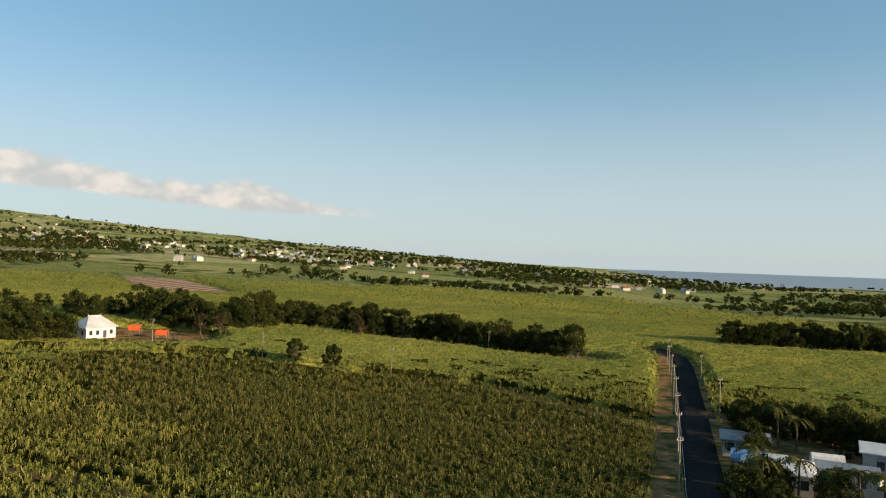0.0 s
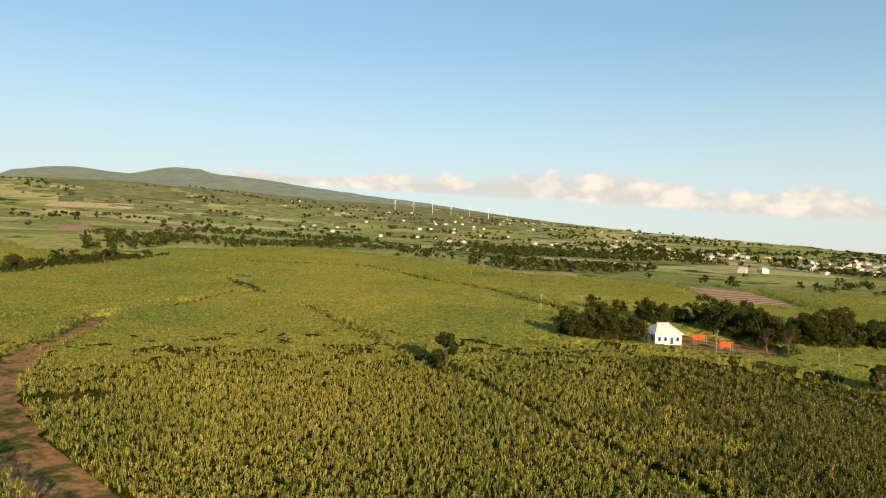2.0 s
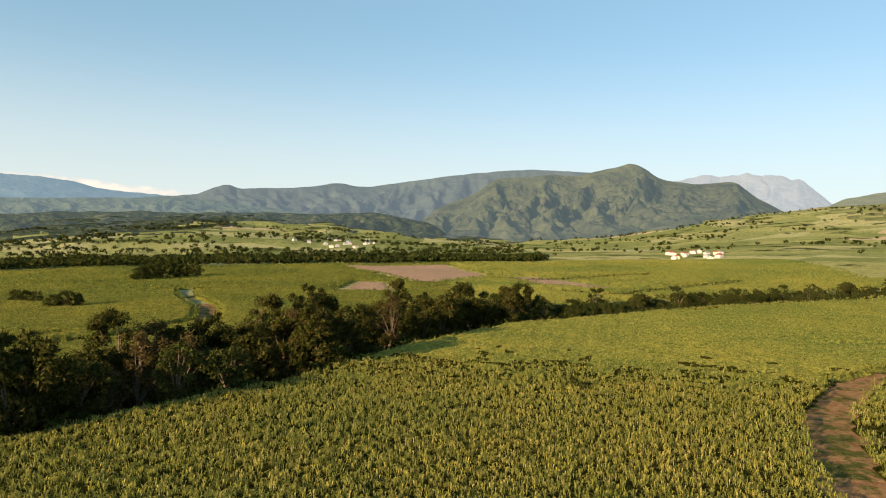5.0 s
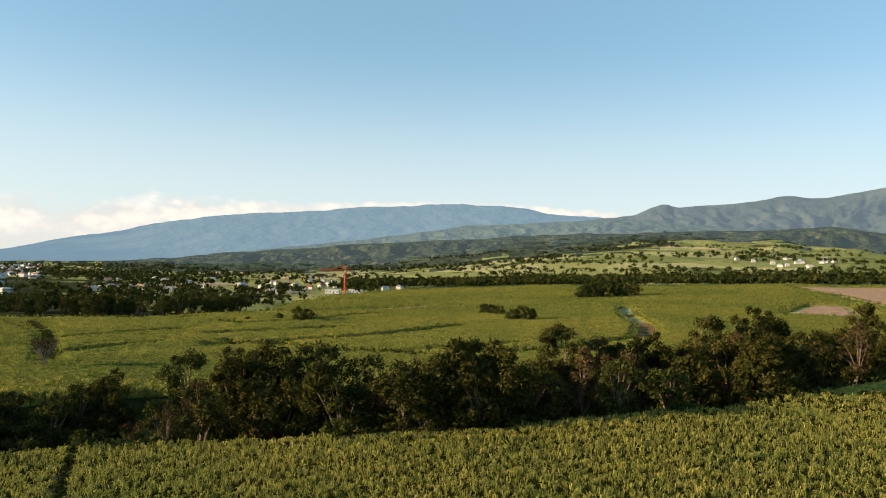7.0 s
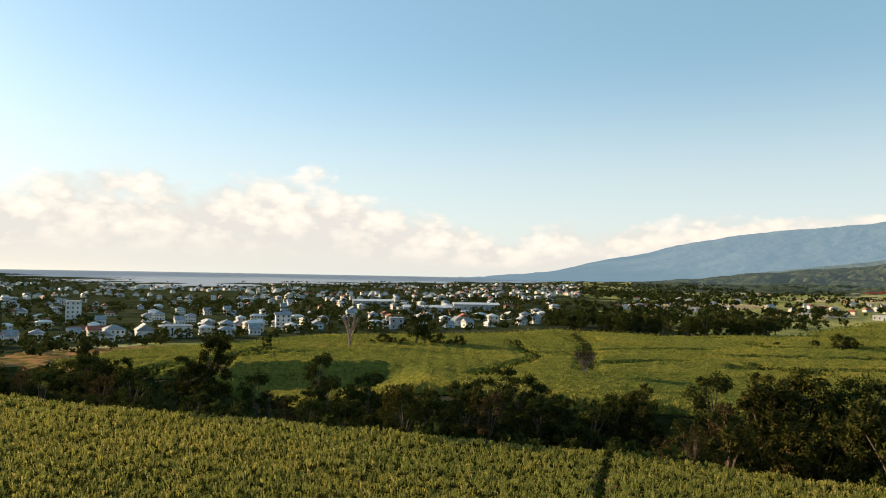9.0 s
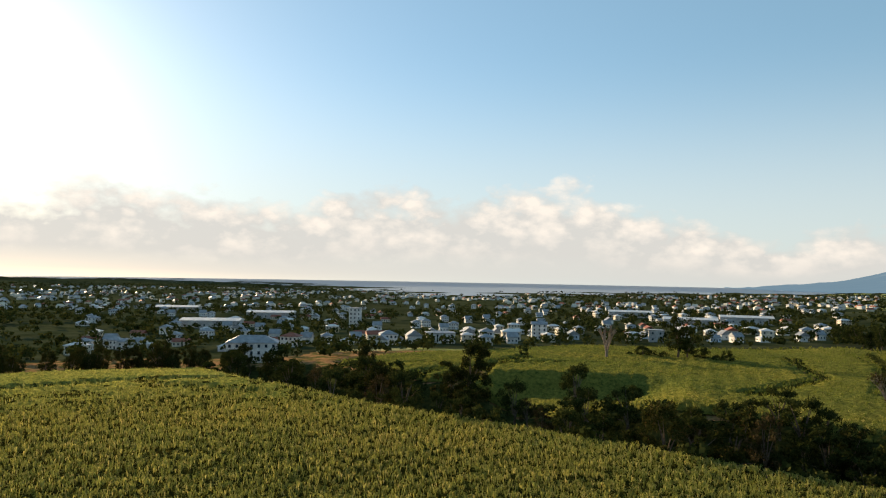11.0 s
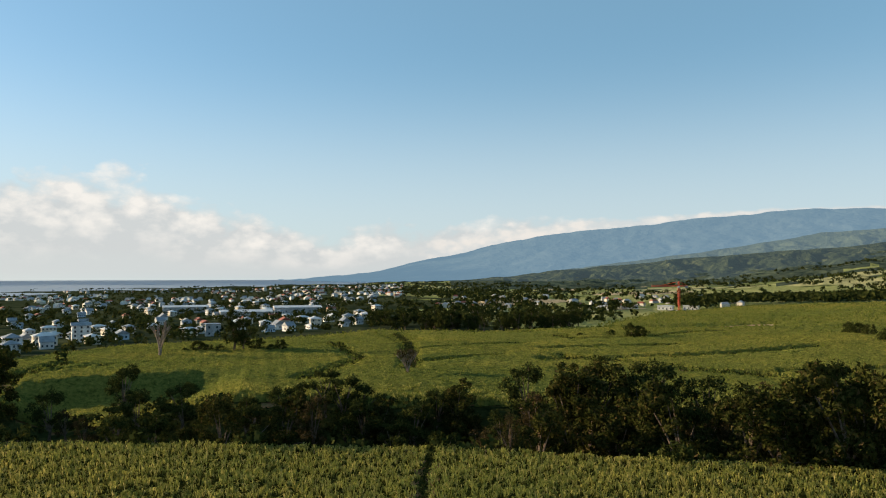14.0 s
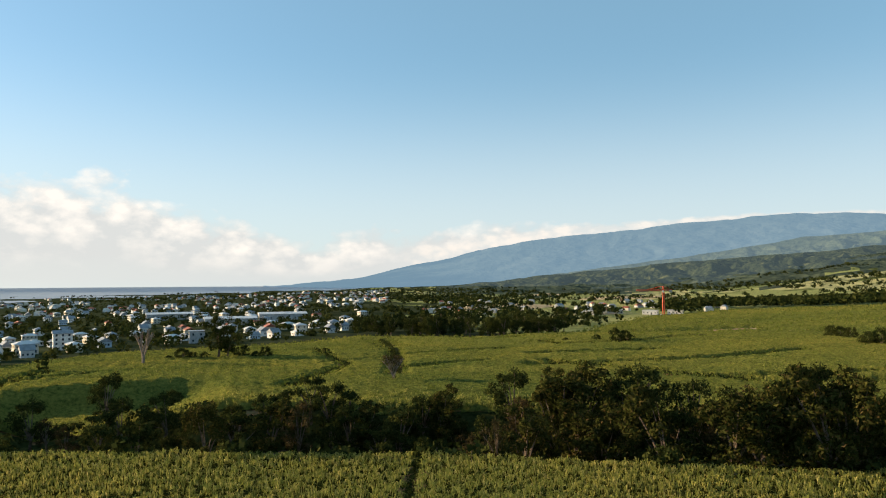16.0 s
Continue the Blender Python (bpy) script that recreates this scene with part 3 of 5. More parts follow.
VILLAGE = [at(-24, 60), at(-23.3, 100), at(-21.8, 150), at(-28, 147), at(-34, 136), at(-46, 125), at(-60, 95), at(-50, 50)]
OUTER = [(-40, 470), (-30, 440), (-14, 620), (0, 560), (10, 505), (25, 470), (36, 470), (45, 600), (55, 740), (67, 650), (75, 640), (80, 860), (86, 860), (100, 800), (118, 770), (135, 760), (147, 700),
         (151, 640), (157, 425), (165, 410), (174, 440), (183, 385), (193, 362), (202, 305), (213, 262), (221, 250), (290, 245), (305, 300), (320, 470)]
BARE = [[at(110.0, 392), at(115.4, 400), at(113.5, 484), at(111.5, 470)],
        [at(115, 748), at(106.5, 737), at(102.8, 544), at(108.1, 458)],
        [at(152.5, 428), at(143.5, 446), at(143.5, 475), at(152.5, 452)],
        [at(73.8, 1079), at(71.7, 1088), at(70.7, 944), at(73.7, 919)],
        [at(67.6, 1185), at(63.5, 1300), at(62.8, 1125), at(67.2, 985)],
        [at(25.3, 469), at(20.3, 472), at(16.5, 375), at(21.5, 351), at(24.3, 390)],
        [at(101.7, 528), at(99.4, 548), at(91.4, 446), at(97.5, 452)]]


def inside(x, y, poly):
    c = np.zeros(np.shape(x), bool)
    for (ax, ay), (bx, by) in zip(poly, poly[1:] + poly[:1]):
        if ay != by:
            c ^= ((ay > y) != (by > y)) & (x < (bx - ax) * (y - ay) / (by - ay) + ax)
    return c


def has_crop(x, y):
    az = (np.degrees(np.arctan2(-x, y)) + 40) % 360 - 40
    d = np.hypot(x, y)
    ok = d < np.interp(az, *zip(*OUTER)) + (fbm(x / 50, y / 50, 2, 8) - 0.5) * 18
    for line, half in TRACKS:
        ok &= to_line(x, y, line) > half
    ok &= to_line(x, y, RAVINE) > 23 + (fbm(x / 12, y / 12, 2, 4) - 0.5) * 5
    for line, half in HEDGES:
        ok &= to_line(x, y, line) > half
    ok &= to_line(x, y, ROAD) > 3.6
    verge = [(px - 4.2, py + 1.0) for px, py in ROAD]
    ok &= to_line(x, y, verge) > 2.4
    ok &= np.hypot((x - YARD[0]) / 1.25, y - YARD[1]) > 17
    ok &= ~inside(x, y, VILLAGE)
    for poly in BARE:
        ok &= ~inside(x, y, poly)
    return ok


CROP = 2.1


def components(mask):
    """Connected patches of a mask, numbered."""
    lab = np.zeros(mask.shape, int)
    count = 0
    n, m = mask.shape
    for i0, j0 in zip(*np.nonzero(mask)):
        if lab[i0, j0]:
            continue
        count += 1
        todo = [(i0, j0)]
        lab[i0, j0] = count
        while todo:
            i, j = todo.pop()
            for a, b in ((i + 1, j), (i - 1, j), (i, j + 1), (i, j - 1)):
                if 0 <= a < n and 0 <= b < m and mask[a, b] and not lab[a, b]:
                    lab[a, b] = count
                    todo.append((a, b))
    return lab, count


def dark_stand(P):
    """Which places belong to the darker stand between the lane and the first headland."""
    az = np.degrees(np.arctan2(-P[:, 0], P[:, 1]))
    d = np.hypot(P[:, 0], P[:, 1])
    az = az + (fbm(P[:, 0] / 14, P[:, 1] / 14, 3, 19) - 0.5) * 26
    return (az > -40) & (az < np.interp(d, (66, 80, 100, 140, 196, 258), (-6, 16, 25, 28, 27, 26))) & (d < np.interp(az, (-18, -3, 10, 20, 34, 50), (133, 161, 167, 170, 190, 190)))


def over_gully(P):
    """Places on the greener fields beyond the gully."""
    az = np.degrees(np.arctan2(-P[:, 0], P[:, 1])) % 360
    d = np.hypot(P[:, 0], P[:, 1])
    return (az > 106) & (az < 219) & (d > np.interp(az, (105, 115, 125, 140, 165, 190, 205, 214), (272, 212, 172, 147, 137, 149, 170, 200)))


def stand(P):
    """Which of the sheet materials each place takes: tall, dark or green cane, or painted gap shade near the eye."""
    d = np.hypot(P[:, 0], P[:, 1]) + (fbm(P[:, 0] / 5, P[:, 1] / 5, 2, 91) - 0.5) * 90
    return np.where(dark_stand(P), 1, np.where(over_gully(P), 3, np.where(d < 165, 2, 0)))


def rows(X, Y):
    """Planting rows, turned differently from parcel to parcel."""
    wx, wy = X + 40 * fbm(X / 120, Y / 120, 2, 41), Y + 40 * fbm(X / 120, Y / 120, 2, 42)
    turn = np.round(hash2(np.floor(wx / 95), np.floor(wy / 75), 44) * 4) * 0.8
    return 0.16 * np.sin((X * np.cos(turn) + Y * np.sin(turn)) * 2 * np.pi / 5.4) * smooth(120, 200, np.hypot(X, Y)) * (1 - smooth(310, 332, np.maximum(abs(X), abs(Y))))


def field_sheets(half, step, hole):
    """Stands of cane as closed leafy sheets, one object for each field."""
    c = np.arange(-half, half + step / 2, step)
    X, Y = np.meshgrid(c, c, indexing='ij')
    ok = has_crop(X, Y)
    if hole:
        ok &= np.maximum(abs(X), abs(Y)) >= hole - 0.1
    edge = np.zeros_like(ok)
    for i in (-1, 0, 1):
        for j in (-1, 0, 1):
            edge |= ~np.roll(np.roll(ok, i, 0), j, 1)
    if hole:
        edge &= ~(np.maximum(abs(X), abs(Y)) < hole + step * 1.5)
    if not hole:
        edge[[0, -1], :] = False
        edge[:, [0, -1]] = False
    Z = land(X, Y) + np.where(edge, 0.15, CROP + rows(X, Y) - 0.75 * (1 - smooth(125, 190, np.hypot(X, Y))) + (fbm(X / 2.4, Y / 2.4, 3, 31) - 0.5) * 1.0 + (fbm(X / 35, Y / 35, 2, 77) - 0.5) * 1.2)
    cell = ok[:-1, :-1] & ok[1:, :-1] & ok[:-1, 1:] & ok[1:, 1:]
    lab, count = components(cell)
    idx = np.arange(X.size).reshape(X.shape)
    V = np.stack([X, Y, Z], -1).reshape(-1, 3)
    for k in range(1, count + 1):
        i, j = np.nonzero(lab == k)
        if len(i) < 30:
            continue
        f = np.stack([idx[i, j], idx[i + 1, j], idx[i + 1, j + 1], idx[i, j + 1]], 1)
        used, inv = np.unique(f, return_inverse=True)
        me = mesh_from("cane_field", V[used], inv.reshape(f.shape), [M_CANOPY, M_CANOPY_DARK, M_CANOPY_GAPSHADE, M_CANOPY_GREEN], stand(V[f].mean(1)))
        tagged(new("cane_field", me), "dense field of tall green sugar cane", "cane field", kind="stuff")


field_sheets(330.0, 1.5, 0)
field_sheets(870.0, 4.5, 330.0)
for poly in BARE:
    cx, cy = np.mean(poly, 0)
    c = np.arange(-170, 171, 4.0)
    X, Y = np.meshgrid(c + cx, c + cy, indexing='ij')
    ok = inside(X, Y, poly)
    cell = ok[:-1, :-1] & ok[1:, :-1] & ok[:-1, 1:] & ok[1:, 1:]
    i, j = np.nonzero(cell)
    idx = np.arange(X.size).reshape(X.shape)
    f = np.stack([idx[i, j], idx[i + 1, j], idx[i + 1, j + 1], idx[i, j + 1]], 1)
    V = np.stack([X, Y, land(X, Y) + 0.5], -1).reshape(-1, 3)
    used, inv = np.unique(f, return_inverse=True)
    tagged(new("bare_field", mesh_from("bare_field", V[used], inv.reshape(f.shape), [M_PLOUGHED])), "ploughed field of bare pinkish earth in rows", "field", kind="structure")

rng = np.random.default_rng(7)


def scatter(r0, r1, step, fade_in=0.0, fade_out=0.0, jitter=0.5):
    c = np.arange(-r1, r1, step)
    X, Y = np.meshgrid(c, c)
    X = (X + (rng.random(X.shape) - 0.5) * 2 * jitter * step).ravel()
    Y = (Y + (rng.random(Y.shape) - 0.5) * 2 * jitter * step).ravel()
    d = np.hypot(X, Y)
    chance = rng.random(len(d))
    k = (d >= r0) & (d < r1) & (chance <= np.clip((d - r0) / max(fade_in, 0.1), 0.02, 1)) & (chance <= np.clip((r1 - d) / max(fade_out, 0.1), 0, 1))
    X, Y = X[k], Y[k]
    k = has_crop(X, Y)
    return X[k], Y[k]


def cane_leaves(X, Y, blades, length, width, folded=False):
    """Arching leaf blades, a tuft at each place."""
    n = len(X)
    Z = land(X, Y) + CROP - 0.75 + (fbm(X / 2.4, Y / 2.4, 3, 31) - 0.5) * 1.0 + (fbm(X / 35, Y / 35, 2, 77) - 0.5) * 1.2
    Z = Z + rng.random(n) * 0.5 + rows(X, Y)
    out = []
    for b in range(blades):
        a = rng.random(n) * 2 * np.pi
        ln = length * (0.7 + 0.6 * rng.random(n))
        lean = 0.3 + 0.8 * rng.random(n)
        dx, dy = np.cos(a), np.sin(a)
        w = width * (0.7 + 0.6 * rng.random(n)) / 2
        ox, oy = (rng.random(n) - 0.5) * 0.5, (rng.random(n) - 0.5) * 0.5
        base = np.stack([X + ox, Y + oy, Z], -1)
        side = np.stack([-dy * w, dx * w, np.zeros(n)], -1)
        mid = base + np.stack([dx * ln * lean * 0.35, dy * ln * lean * 0.35, ln * 0.72], -1)
        tip = base + np.stack([dx * ln * lean * 0.95, dy * ln * lean * 0.95, ln * (1.02 - 0.52 * lean)], -1)
        out.append(np.stack([base, mid + side, tip, mid - side] if folded else [base - side, base + side, 0.35 * mid + 0.65 * tip], 1))
    return np.concatenate(out)


def leaves_object(P, material):
    n = len(P)
    k = P.shape[1]
    faces = np.arange(n)[:, None] * k + np.arange(k)
    ob = new("cane_leaves", mesh_from("cane_leaves", P.reshape(-1, 3), faces, [material], smooth_shade=False))
    tagged(ob, "arching green and yellowed sugar cane leaves", "sugar cane", kind="stuff")


X_, Y_ = scatter(72, 185, 0.93, 0, 60)
P_ = cane_leaves(X_, Y_, 7, 1.05, 0.14, True)
dark_ = dark_stand(P_[:, 0])
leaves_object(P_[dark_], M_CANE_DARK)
leaves_object(P_[~dark_], M_CANE)
X_, Y_ = scatter(125, 430, 1.75, 60, 60)
P_ = cane_leaves(X_, Y_, 5, 1.1, 0.34)
dark_ = over_gully(P_[:, 0])
leaves_object(P_[dark_], M_CANE_GREEN)
leaves_object(P_[~dark_], M_CANE)
X_, Y_ = scatter(370, 770, 4.4, 60, 0)
P_ = cane_leaves(X_, Y_, 5, 1.6, 0.9)
dark_ = over_gully(P_[:, 0])
leaves_object(P_[dark_], M_CANE_GREEN)
leaves_object(P_[~dark_], M_CANE)

# ---- more materials ----
M_BARK = speckled("bark", (0.07, 0.05, 0.035), (0.17, 0.13, 0.10), 2.0, 0.95, 0, 0.5, 0.05)
M_DEADWOOD = speckled("dead wood", (0.16, 0.12, 0.09), (0.30, 0.24, 0.19), 2.0, 0.95, 0, 0.5, 0.05)
M_LEAF = leafy("broad leaves", ((0.0, (0.016, 0.025, 0.008)), (0.5, (0.034, 0.046, 0.014)), (1.0, (0.07, 0.078, 0.026))), 0.18)
M_BAMBOO = leafy("feathery leaves", ((0.0, (0.018, 0.025, 0.007)), (0.5, (0.036, 0.043, 0.012)), (0.85, (0.062, 0.062, 0.02)), (1.0, (0.09, 0.064, 0.03))), 0.15)
M_DRYLEAF = leafy("dry leaves", ((0.0, (0.03, 0.0285, 0.012)), (0.6, (0.06, 0.0495, 0.024)), (1.0, (0.105, 0.075, 0.0413))), 0.2)
M_PALM = leafy("palm fronds", ((0.0, (0.05, 0.065, 0.02)), (1.0, (0.12, 0.12, 0.05))), 0.25)
M_WHITE = speckled("white render", (0.56, 0.55, 0.53), (0.70, 0.69, 0.66), 1.2, 0.8, 0, 0.15, 0.02, 0.3)
M_CREAM = speckled("cream render", (0.52, 0.46, 0.36), (0.64, 0.58, 0.47), 1.2, 0.85, 0, 0.15, 0.02, 0.3)
M_GREYWALL = speckled("grey render", (0.30, 0.30, 0.30), (0.44, 0.43, 0.41), 1.2, 0.85, 0, 0.15, 0.02, 0.3)
M_BLUEWALL = speckled("pale blue render", (0.40, 0.50, 0.58), (0.50, 0.58, 0.64), 1.2, 0.85, 0, 0.15, 0.02, 0.3)


def sheet_metal(name, c0, c1, rough=0.5):
    m, nt, b = mat(name, rough, 0.2)
    v = place(nt)
    tc = nt.nodes.new("ShaderNodeTexCoord")
    wave = node(nt, "ShaderNodeTexWave", Scale=2.2)
    nt.links.new(tc.outputs["Object"], wave.inputs["Vector"])
    c = ramp(nt, noise_tex(nt, v, 0.5, 5), ((0.3, c0), (0.7, c1)))
    nt.links.new(c, b.inputs["Base Color"])
    relief(nt, b, wave.outputs["Fac"], 0.4, 0.04)
    return m


M_ROOFWHITE = sheet_metal("white sheet roof", (0.46, 0.46, 0.46), (0.62, 0.62, 0.61))
M_ROOFGREY = sheet_metal("grey sheet roof", (0.16, 0.18, 0.20), (0.28, 0.30, 0.32))
M_ROOFRED = sheet_metal("rusty red roof", (0.20, 0.06, 0.04), (0.32, 0.11, 0.07), 0.7)
M_ROOFBLUE = sheet_metal("blue sheet roof", (0.07, 0.17, 0.34), (0.12, 0.24, 0.42))
M_GLASS = speckled("dark window glass", (0.02, 0.03, 0.04), (0.04, 0.05, 0.06), 1.0, 0.12)
M_ORANGE = speckled("orange tarpaulin", (0.75, 0.08, 0.02), (0.85, 0.14, 0.04), 1.0, 0.6)
M_CRANE = speckled("red crane paint", (0.60, 0.07, 0.03), (0.70, 0.11, 0.05), 1.0, 0.5)
M_CONCRETE = speckled("concrete", (0.30, 0.29, 0.27), (0.45, 0.43, 0.40), 0.8, 0.9, 0, 0.2, 0.02)
M_POLE = speckled("pole wood", (0.20, 0.17, 0.13), (0.32, 0.28, 0.23), 1.5, 0.9)
M_LINE = speckled("road paint", (0.20, 0.20, 0.19), (0.34, 0.34, 0.32), 2.0, 0.8)
M_GRASS = speckled("dry grass", (0.09, 0.09, 0.025), (0.20, 0.16, 0.06), 0.8, 0.95, 0, 0.5, 0.1)
M_DARKMETAL = speckled("dark metal", (0.05, 0.05, 0.055), (0.09, 0.09, 0.09), 2.0, 0.5, 0.6)


# ---- building tools ----
def part(name, bm, material, parent, label=""):
    me = bpy.data.meshes.new(name)
    bm.to_mesh(me)
    bm.free()
    me.materials.append(material)
    ob = new(name, me)
    ob.parent = parent
    if label:
        tagged(ob, label)
    return ob


def box(bm, x0, y0, z0, x1, y1, z1, bevel=0.0):
    r = bmesh.ops.create_cube(bm, size=1.0)
    vs = r["verts"]
    bmesh.ops.scale(bm, vec=(x1 - x0, y1 - y0, z1 - z0), verts=vs)
    bmesh.ops.translate(bm, vec=((x0 + x1) / 2, (y0 + y1) / 2, (z0 + z1) / 2), verts=vs)
    if bevel:
        es = list({e for v in vs for e in v.link_edges})
        bmesh.ops.bevel(bm, geom=es, offset=bevel, segments=1, affect='EDGES')
    return bm


def tube(bm, a, b, r0, r1, sides=6):
    a, b = Vector(a), Vector(b)
    q = (b - a).to_track_quat('Z', 'Y')
    rings = []
    for p, r in ((a, r0), (b, r1)):
        rings.append([bm.verts.new(p + q @ Vector((r * math.cos(2 * math.pi * k / sides), r * math.sin(2 * math.pi * k / sides), 0))) for k in range(sides)])
    for k in range(sides):
        bm.faces.new((rings[0][k], rings[0][(k + 1) % sides], rings[1][(k + 1) % sides], rings[1][k]))
    bm.faces.new(rings[1])
    bm.faces.new(rings[0][::-1])


def thing(name, label, category, group="", kind=""):
    return tagged(new(name), label, category, group, kind)


# ---- trees ----
def leaf_cloud(r, centres, radii, per, size, flat=0.8):
    """Leaves as small folded triangles in clumps, denser towards each clump's skin."""
    out = []
    for c, rad in zip(centres, radii):
        n = per
        u = r.normal(size=(n, 3))
        u /= np.linalg.norm(u, axis=1)[:, None]
        p = np.array(c) + u * (rad * r.random(n)[:, None] ** 0.35) * np.array([1, 1, flat])
        t = r.normal(size=(n, 3))
        t /= np.linalg.norm(t, axis=1)[:, None]
        b = np.cross(t, u + 1e-3)
        b /= np.linalg.norm(b, axis=1)[:, None] + 1e-6
        s = size * (0.6 + 0.8 * r.random(n))[:, None]
        out.append(np.stack([p - t * s, p + b * s * 0.75, p + t * s * 0.9], 1))
    return np.concatenate(out)


def crown_part(P, material, parent):
    n = len(P)
    k = P.shape[1]
    me = mesh_from("crown", P.reshape(-1, 3), np.arange(n)[:, None] * k + np.arange(k), [material], smooth_shade=False)
    ob = new("crown", me)
    ob.parent = parent
    return ob


def make_tree(label, category, group, h, spread, low, seed, leaf, bark, per=46, clumps=34, size=0.42, trunk=0.03, name="tree"):
    """Tapered trunk, limbs and a ragged crown of leaf clumps from low*h up to h."""
    r = np.random.default_rng(seed)
    e = thing(name, label, category, group)
    bm = bmesh.new()
    fork = max(low * h * 0.9, h * 0.22)
    lean = Vector((r.normal() * 0.05 * h, r.normal() * 0.05 * h, fork))
    tube(bm, (0, 0, -1.0), lean * 0.5 + Vector((r.normal() * 0.1, 0, 0)), h * trunk * 1.25, h * trunk)
    tube(bm, lean * 0.5, lean, h * trunk, h * trunk * 0.8)
    centres, radii = [], []
    for k in range(clumps):
        a = r.random() * 2 * math.pi
        f = r.random()
        z = h * (low + (1 - low) * f)
        reach = spread * (0.25 + 0.75 * math.sin(math.pi * (0.18 + 0.72 * f))) * (0.45 + 0.6 * r.random())
        c = (math.cos(a) * reach, math.sin(a) * reach, z * (0.94 + 0.1 * r.random()))
        centres.append(c)
        radii.append(spread * (0.2 + 0.2 * r.random()))
        if k < 9:
            mid = lean.lerp(Vector(c), 0.5) + Vector((0, 0, h * 0.04))
            tube(bm, lean, mid, h * trunk * 0.5, h * trunk * 0.3, 4)
            tube(bm, mid, c, h * trunk * 0.3, h * trunk * 0.1, 4)
    part("trunk", bm, bark, e)
    if leaf:
        crown_part(leaf_cloud(r, centres, radii, per, size), leaf, e)
    return e


def make_bare_tree(label, h, spread, seed, bark, vines=None, name="bare_tree"):
    r = np.random.default_rng(seed)
    e = thing(name, label, "tree")
    bm = bmesh.new()
    tips = []

    def grow(a, way, ln, rad, depth):
        b = a + way * ln
        tube(bm, a, b, rad, rad * 0.65, 5)
        tips.append(tuple(b))
        if depth:
            for _ in range(3):
                w = (way + Vector((r.normal() * 0.38, r.normal() * 0.38, 0.25 + 0.2 * r.random()))).normalized()
                grow(b, w, ln * (0.62 + 0.2 * r.random()), rad * 0.62, depth - 1)

    for k in range(3):
        w = Vector((r.normal() * 0.16 * spread, r.normal() * 0.16 * spread, 1)).normalized()
        grow(Vector((r.normal() * 0.4, r.normal() * 0.4, -0.6)), w, h * 0.34, h * 0.034, 3)
    part("trunk", bm, bark, e)
    if vines:
        pick = [t for t in tips if r.random() < 0.6]
        crown_part(leaf_cloud(r, pick, [0.9] * len(pick), 14, 0.3), vines, e)
    return e


def make_palm(h, seed):
    r = np.random.default_rng(seed)
    e = thing("palm_tree", "slender palm with drooping feathery fronds", "palm", "palms in the hamlet")
    bm = bmesh.new()
    top = Vector((r.normal() * 0.3, r.normal() * 0.3, h))
    tube(bm, (0, 0, -0.5), top * 0.5, 0.2, 0.15)
    tube(bm, top * 0.5, top, 0.15, 0.12)
    part("trunk", bm, M_BARK, e)
    quads = []
    for k in range(16):
        a = k * 2.4 + r.random() * 0.4
        ln, rise = 2.6 + r.random() * 0.7, 0.9 * r.random()
        prev = None
        for s in np.linspace(0, 1, 9):
            p = np.array(top) + np.array([math.cos(a) * ln * s, math.sin(a) * ln * s, rise * math.sin(s * 2.2) * 1.2 - 1.6 * s * s])
            side = np.array([-math.sin(a), math.cos(a), -0.5])
            if prev is not None:
                for sg in (-1, 1):
                    tip = p + side * sg * 0.65 * math.sin(0.4 + 2.5 * s) + np.array([0, 0, -0.15])
                    quads.append(np.stack([prev, p, tip, tip * 0.7 + prev * 0.3]))
            prev = p
    crown_part(np.array(quads), M_PALM, e)
    return e


def plant(template, x, y, scale, turn, lift=0.0, used=set()):
    """The template itself the first time, copies after that."""
    m = pose(x, y, gz(x, y) + lift, 0, 0, turn) @ Matrix.Diagonal((scale, scale, scale, 1))
    if template not in used:
        used.add(template)
        template.matrix_basis = m
        return template
    c = copy_thing(template, pose(x, y, gz(x, y) + lift, 0, 0, turn))
    c.scale = (scale, scale, scale * (0.9 + 0.2 * rnd.random()))
    return c


rnd = random.Random(11)
BAMBOO = [make_tree("feathery olive-green gully thicket tree", "tree", "trees in the gully", 13, 4.4, 0.12, 100 + k, M_BAMBOO, M_BARK, 120, 40, 0.33, name="gully_thicket") for k in range(4)]
GULLY = [make_tree("dark leafy gully tree with thin trunk", "tree", "trees in the gully", 12, 3.8, 0.3, 120 + k, M_LEAF, M_BARK, 95, 30, 0.3, name="gully_tree") for k in range(3)]
DRY = [make_tree("brownish half-dry gully tree", "tree", "trees in the gully", 12, 3.4, 0.35, 140 + k, M_DRYLEAF, M_BARK, 60, 26, 0.26, name="dry_tree") for k in range(2)]
SHRUB = [make_tree("low dark green shrub", "shrub", "shrubs along the gully", 4, 2.6, 0.05, 160 + k, M_LEAF, M_BARK, 46, 16, 0.34, name="shrub") for k in range(2)]
BROAD = [make_tree("dense dark green broadleaf tree", "tree", "broadleaf trees among the fields", 9, 4.6, 0.12, 180 + k, M_LEAF, M_BARK, 90, 38, 0.34, name="broadleaf_tree") for k in range(3)]


def along(line, step, spread):
    """Places along a polyline with sideways scatter."""
    out = []
    for (ax, ay), (bx, by) in zip(line, line[1:]):
        ln = math.hypot(bx - ax, by - ay)
        for k in range(max(1, int(ln / step))):
            s = (k + rnd.random()) / max(1, int(ln / step))
            o = (rnd.random() - 0.5) * 2 * spread
            out.append((ax + (bx - ax) * s - (by - ay) / ln * o, ay + (by - ay) * s + (bx - ax) / ln * o))
    return out


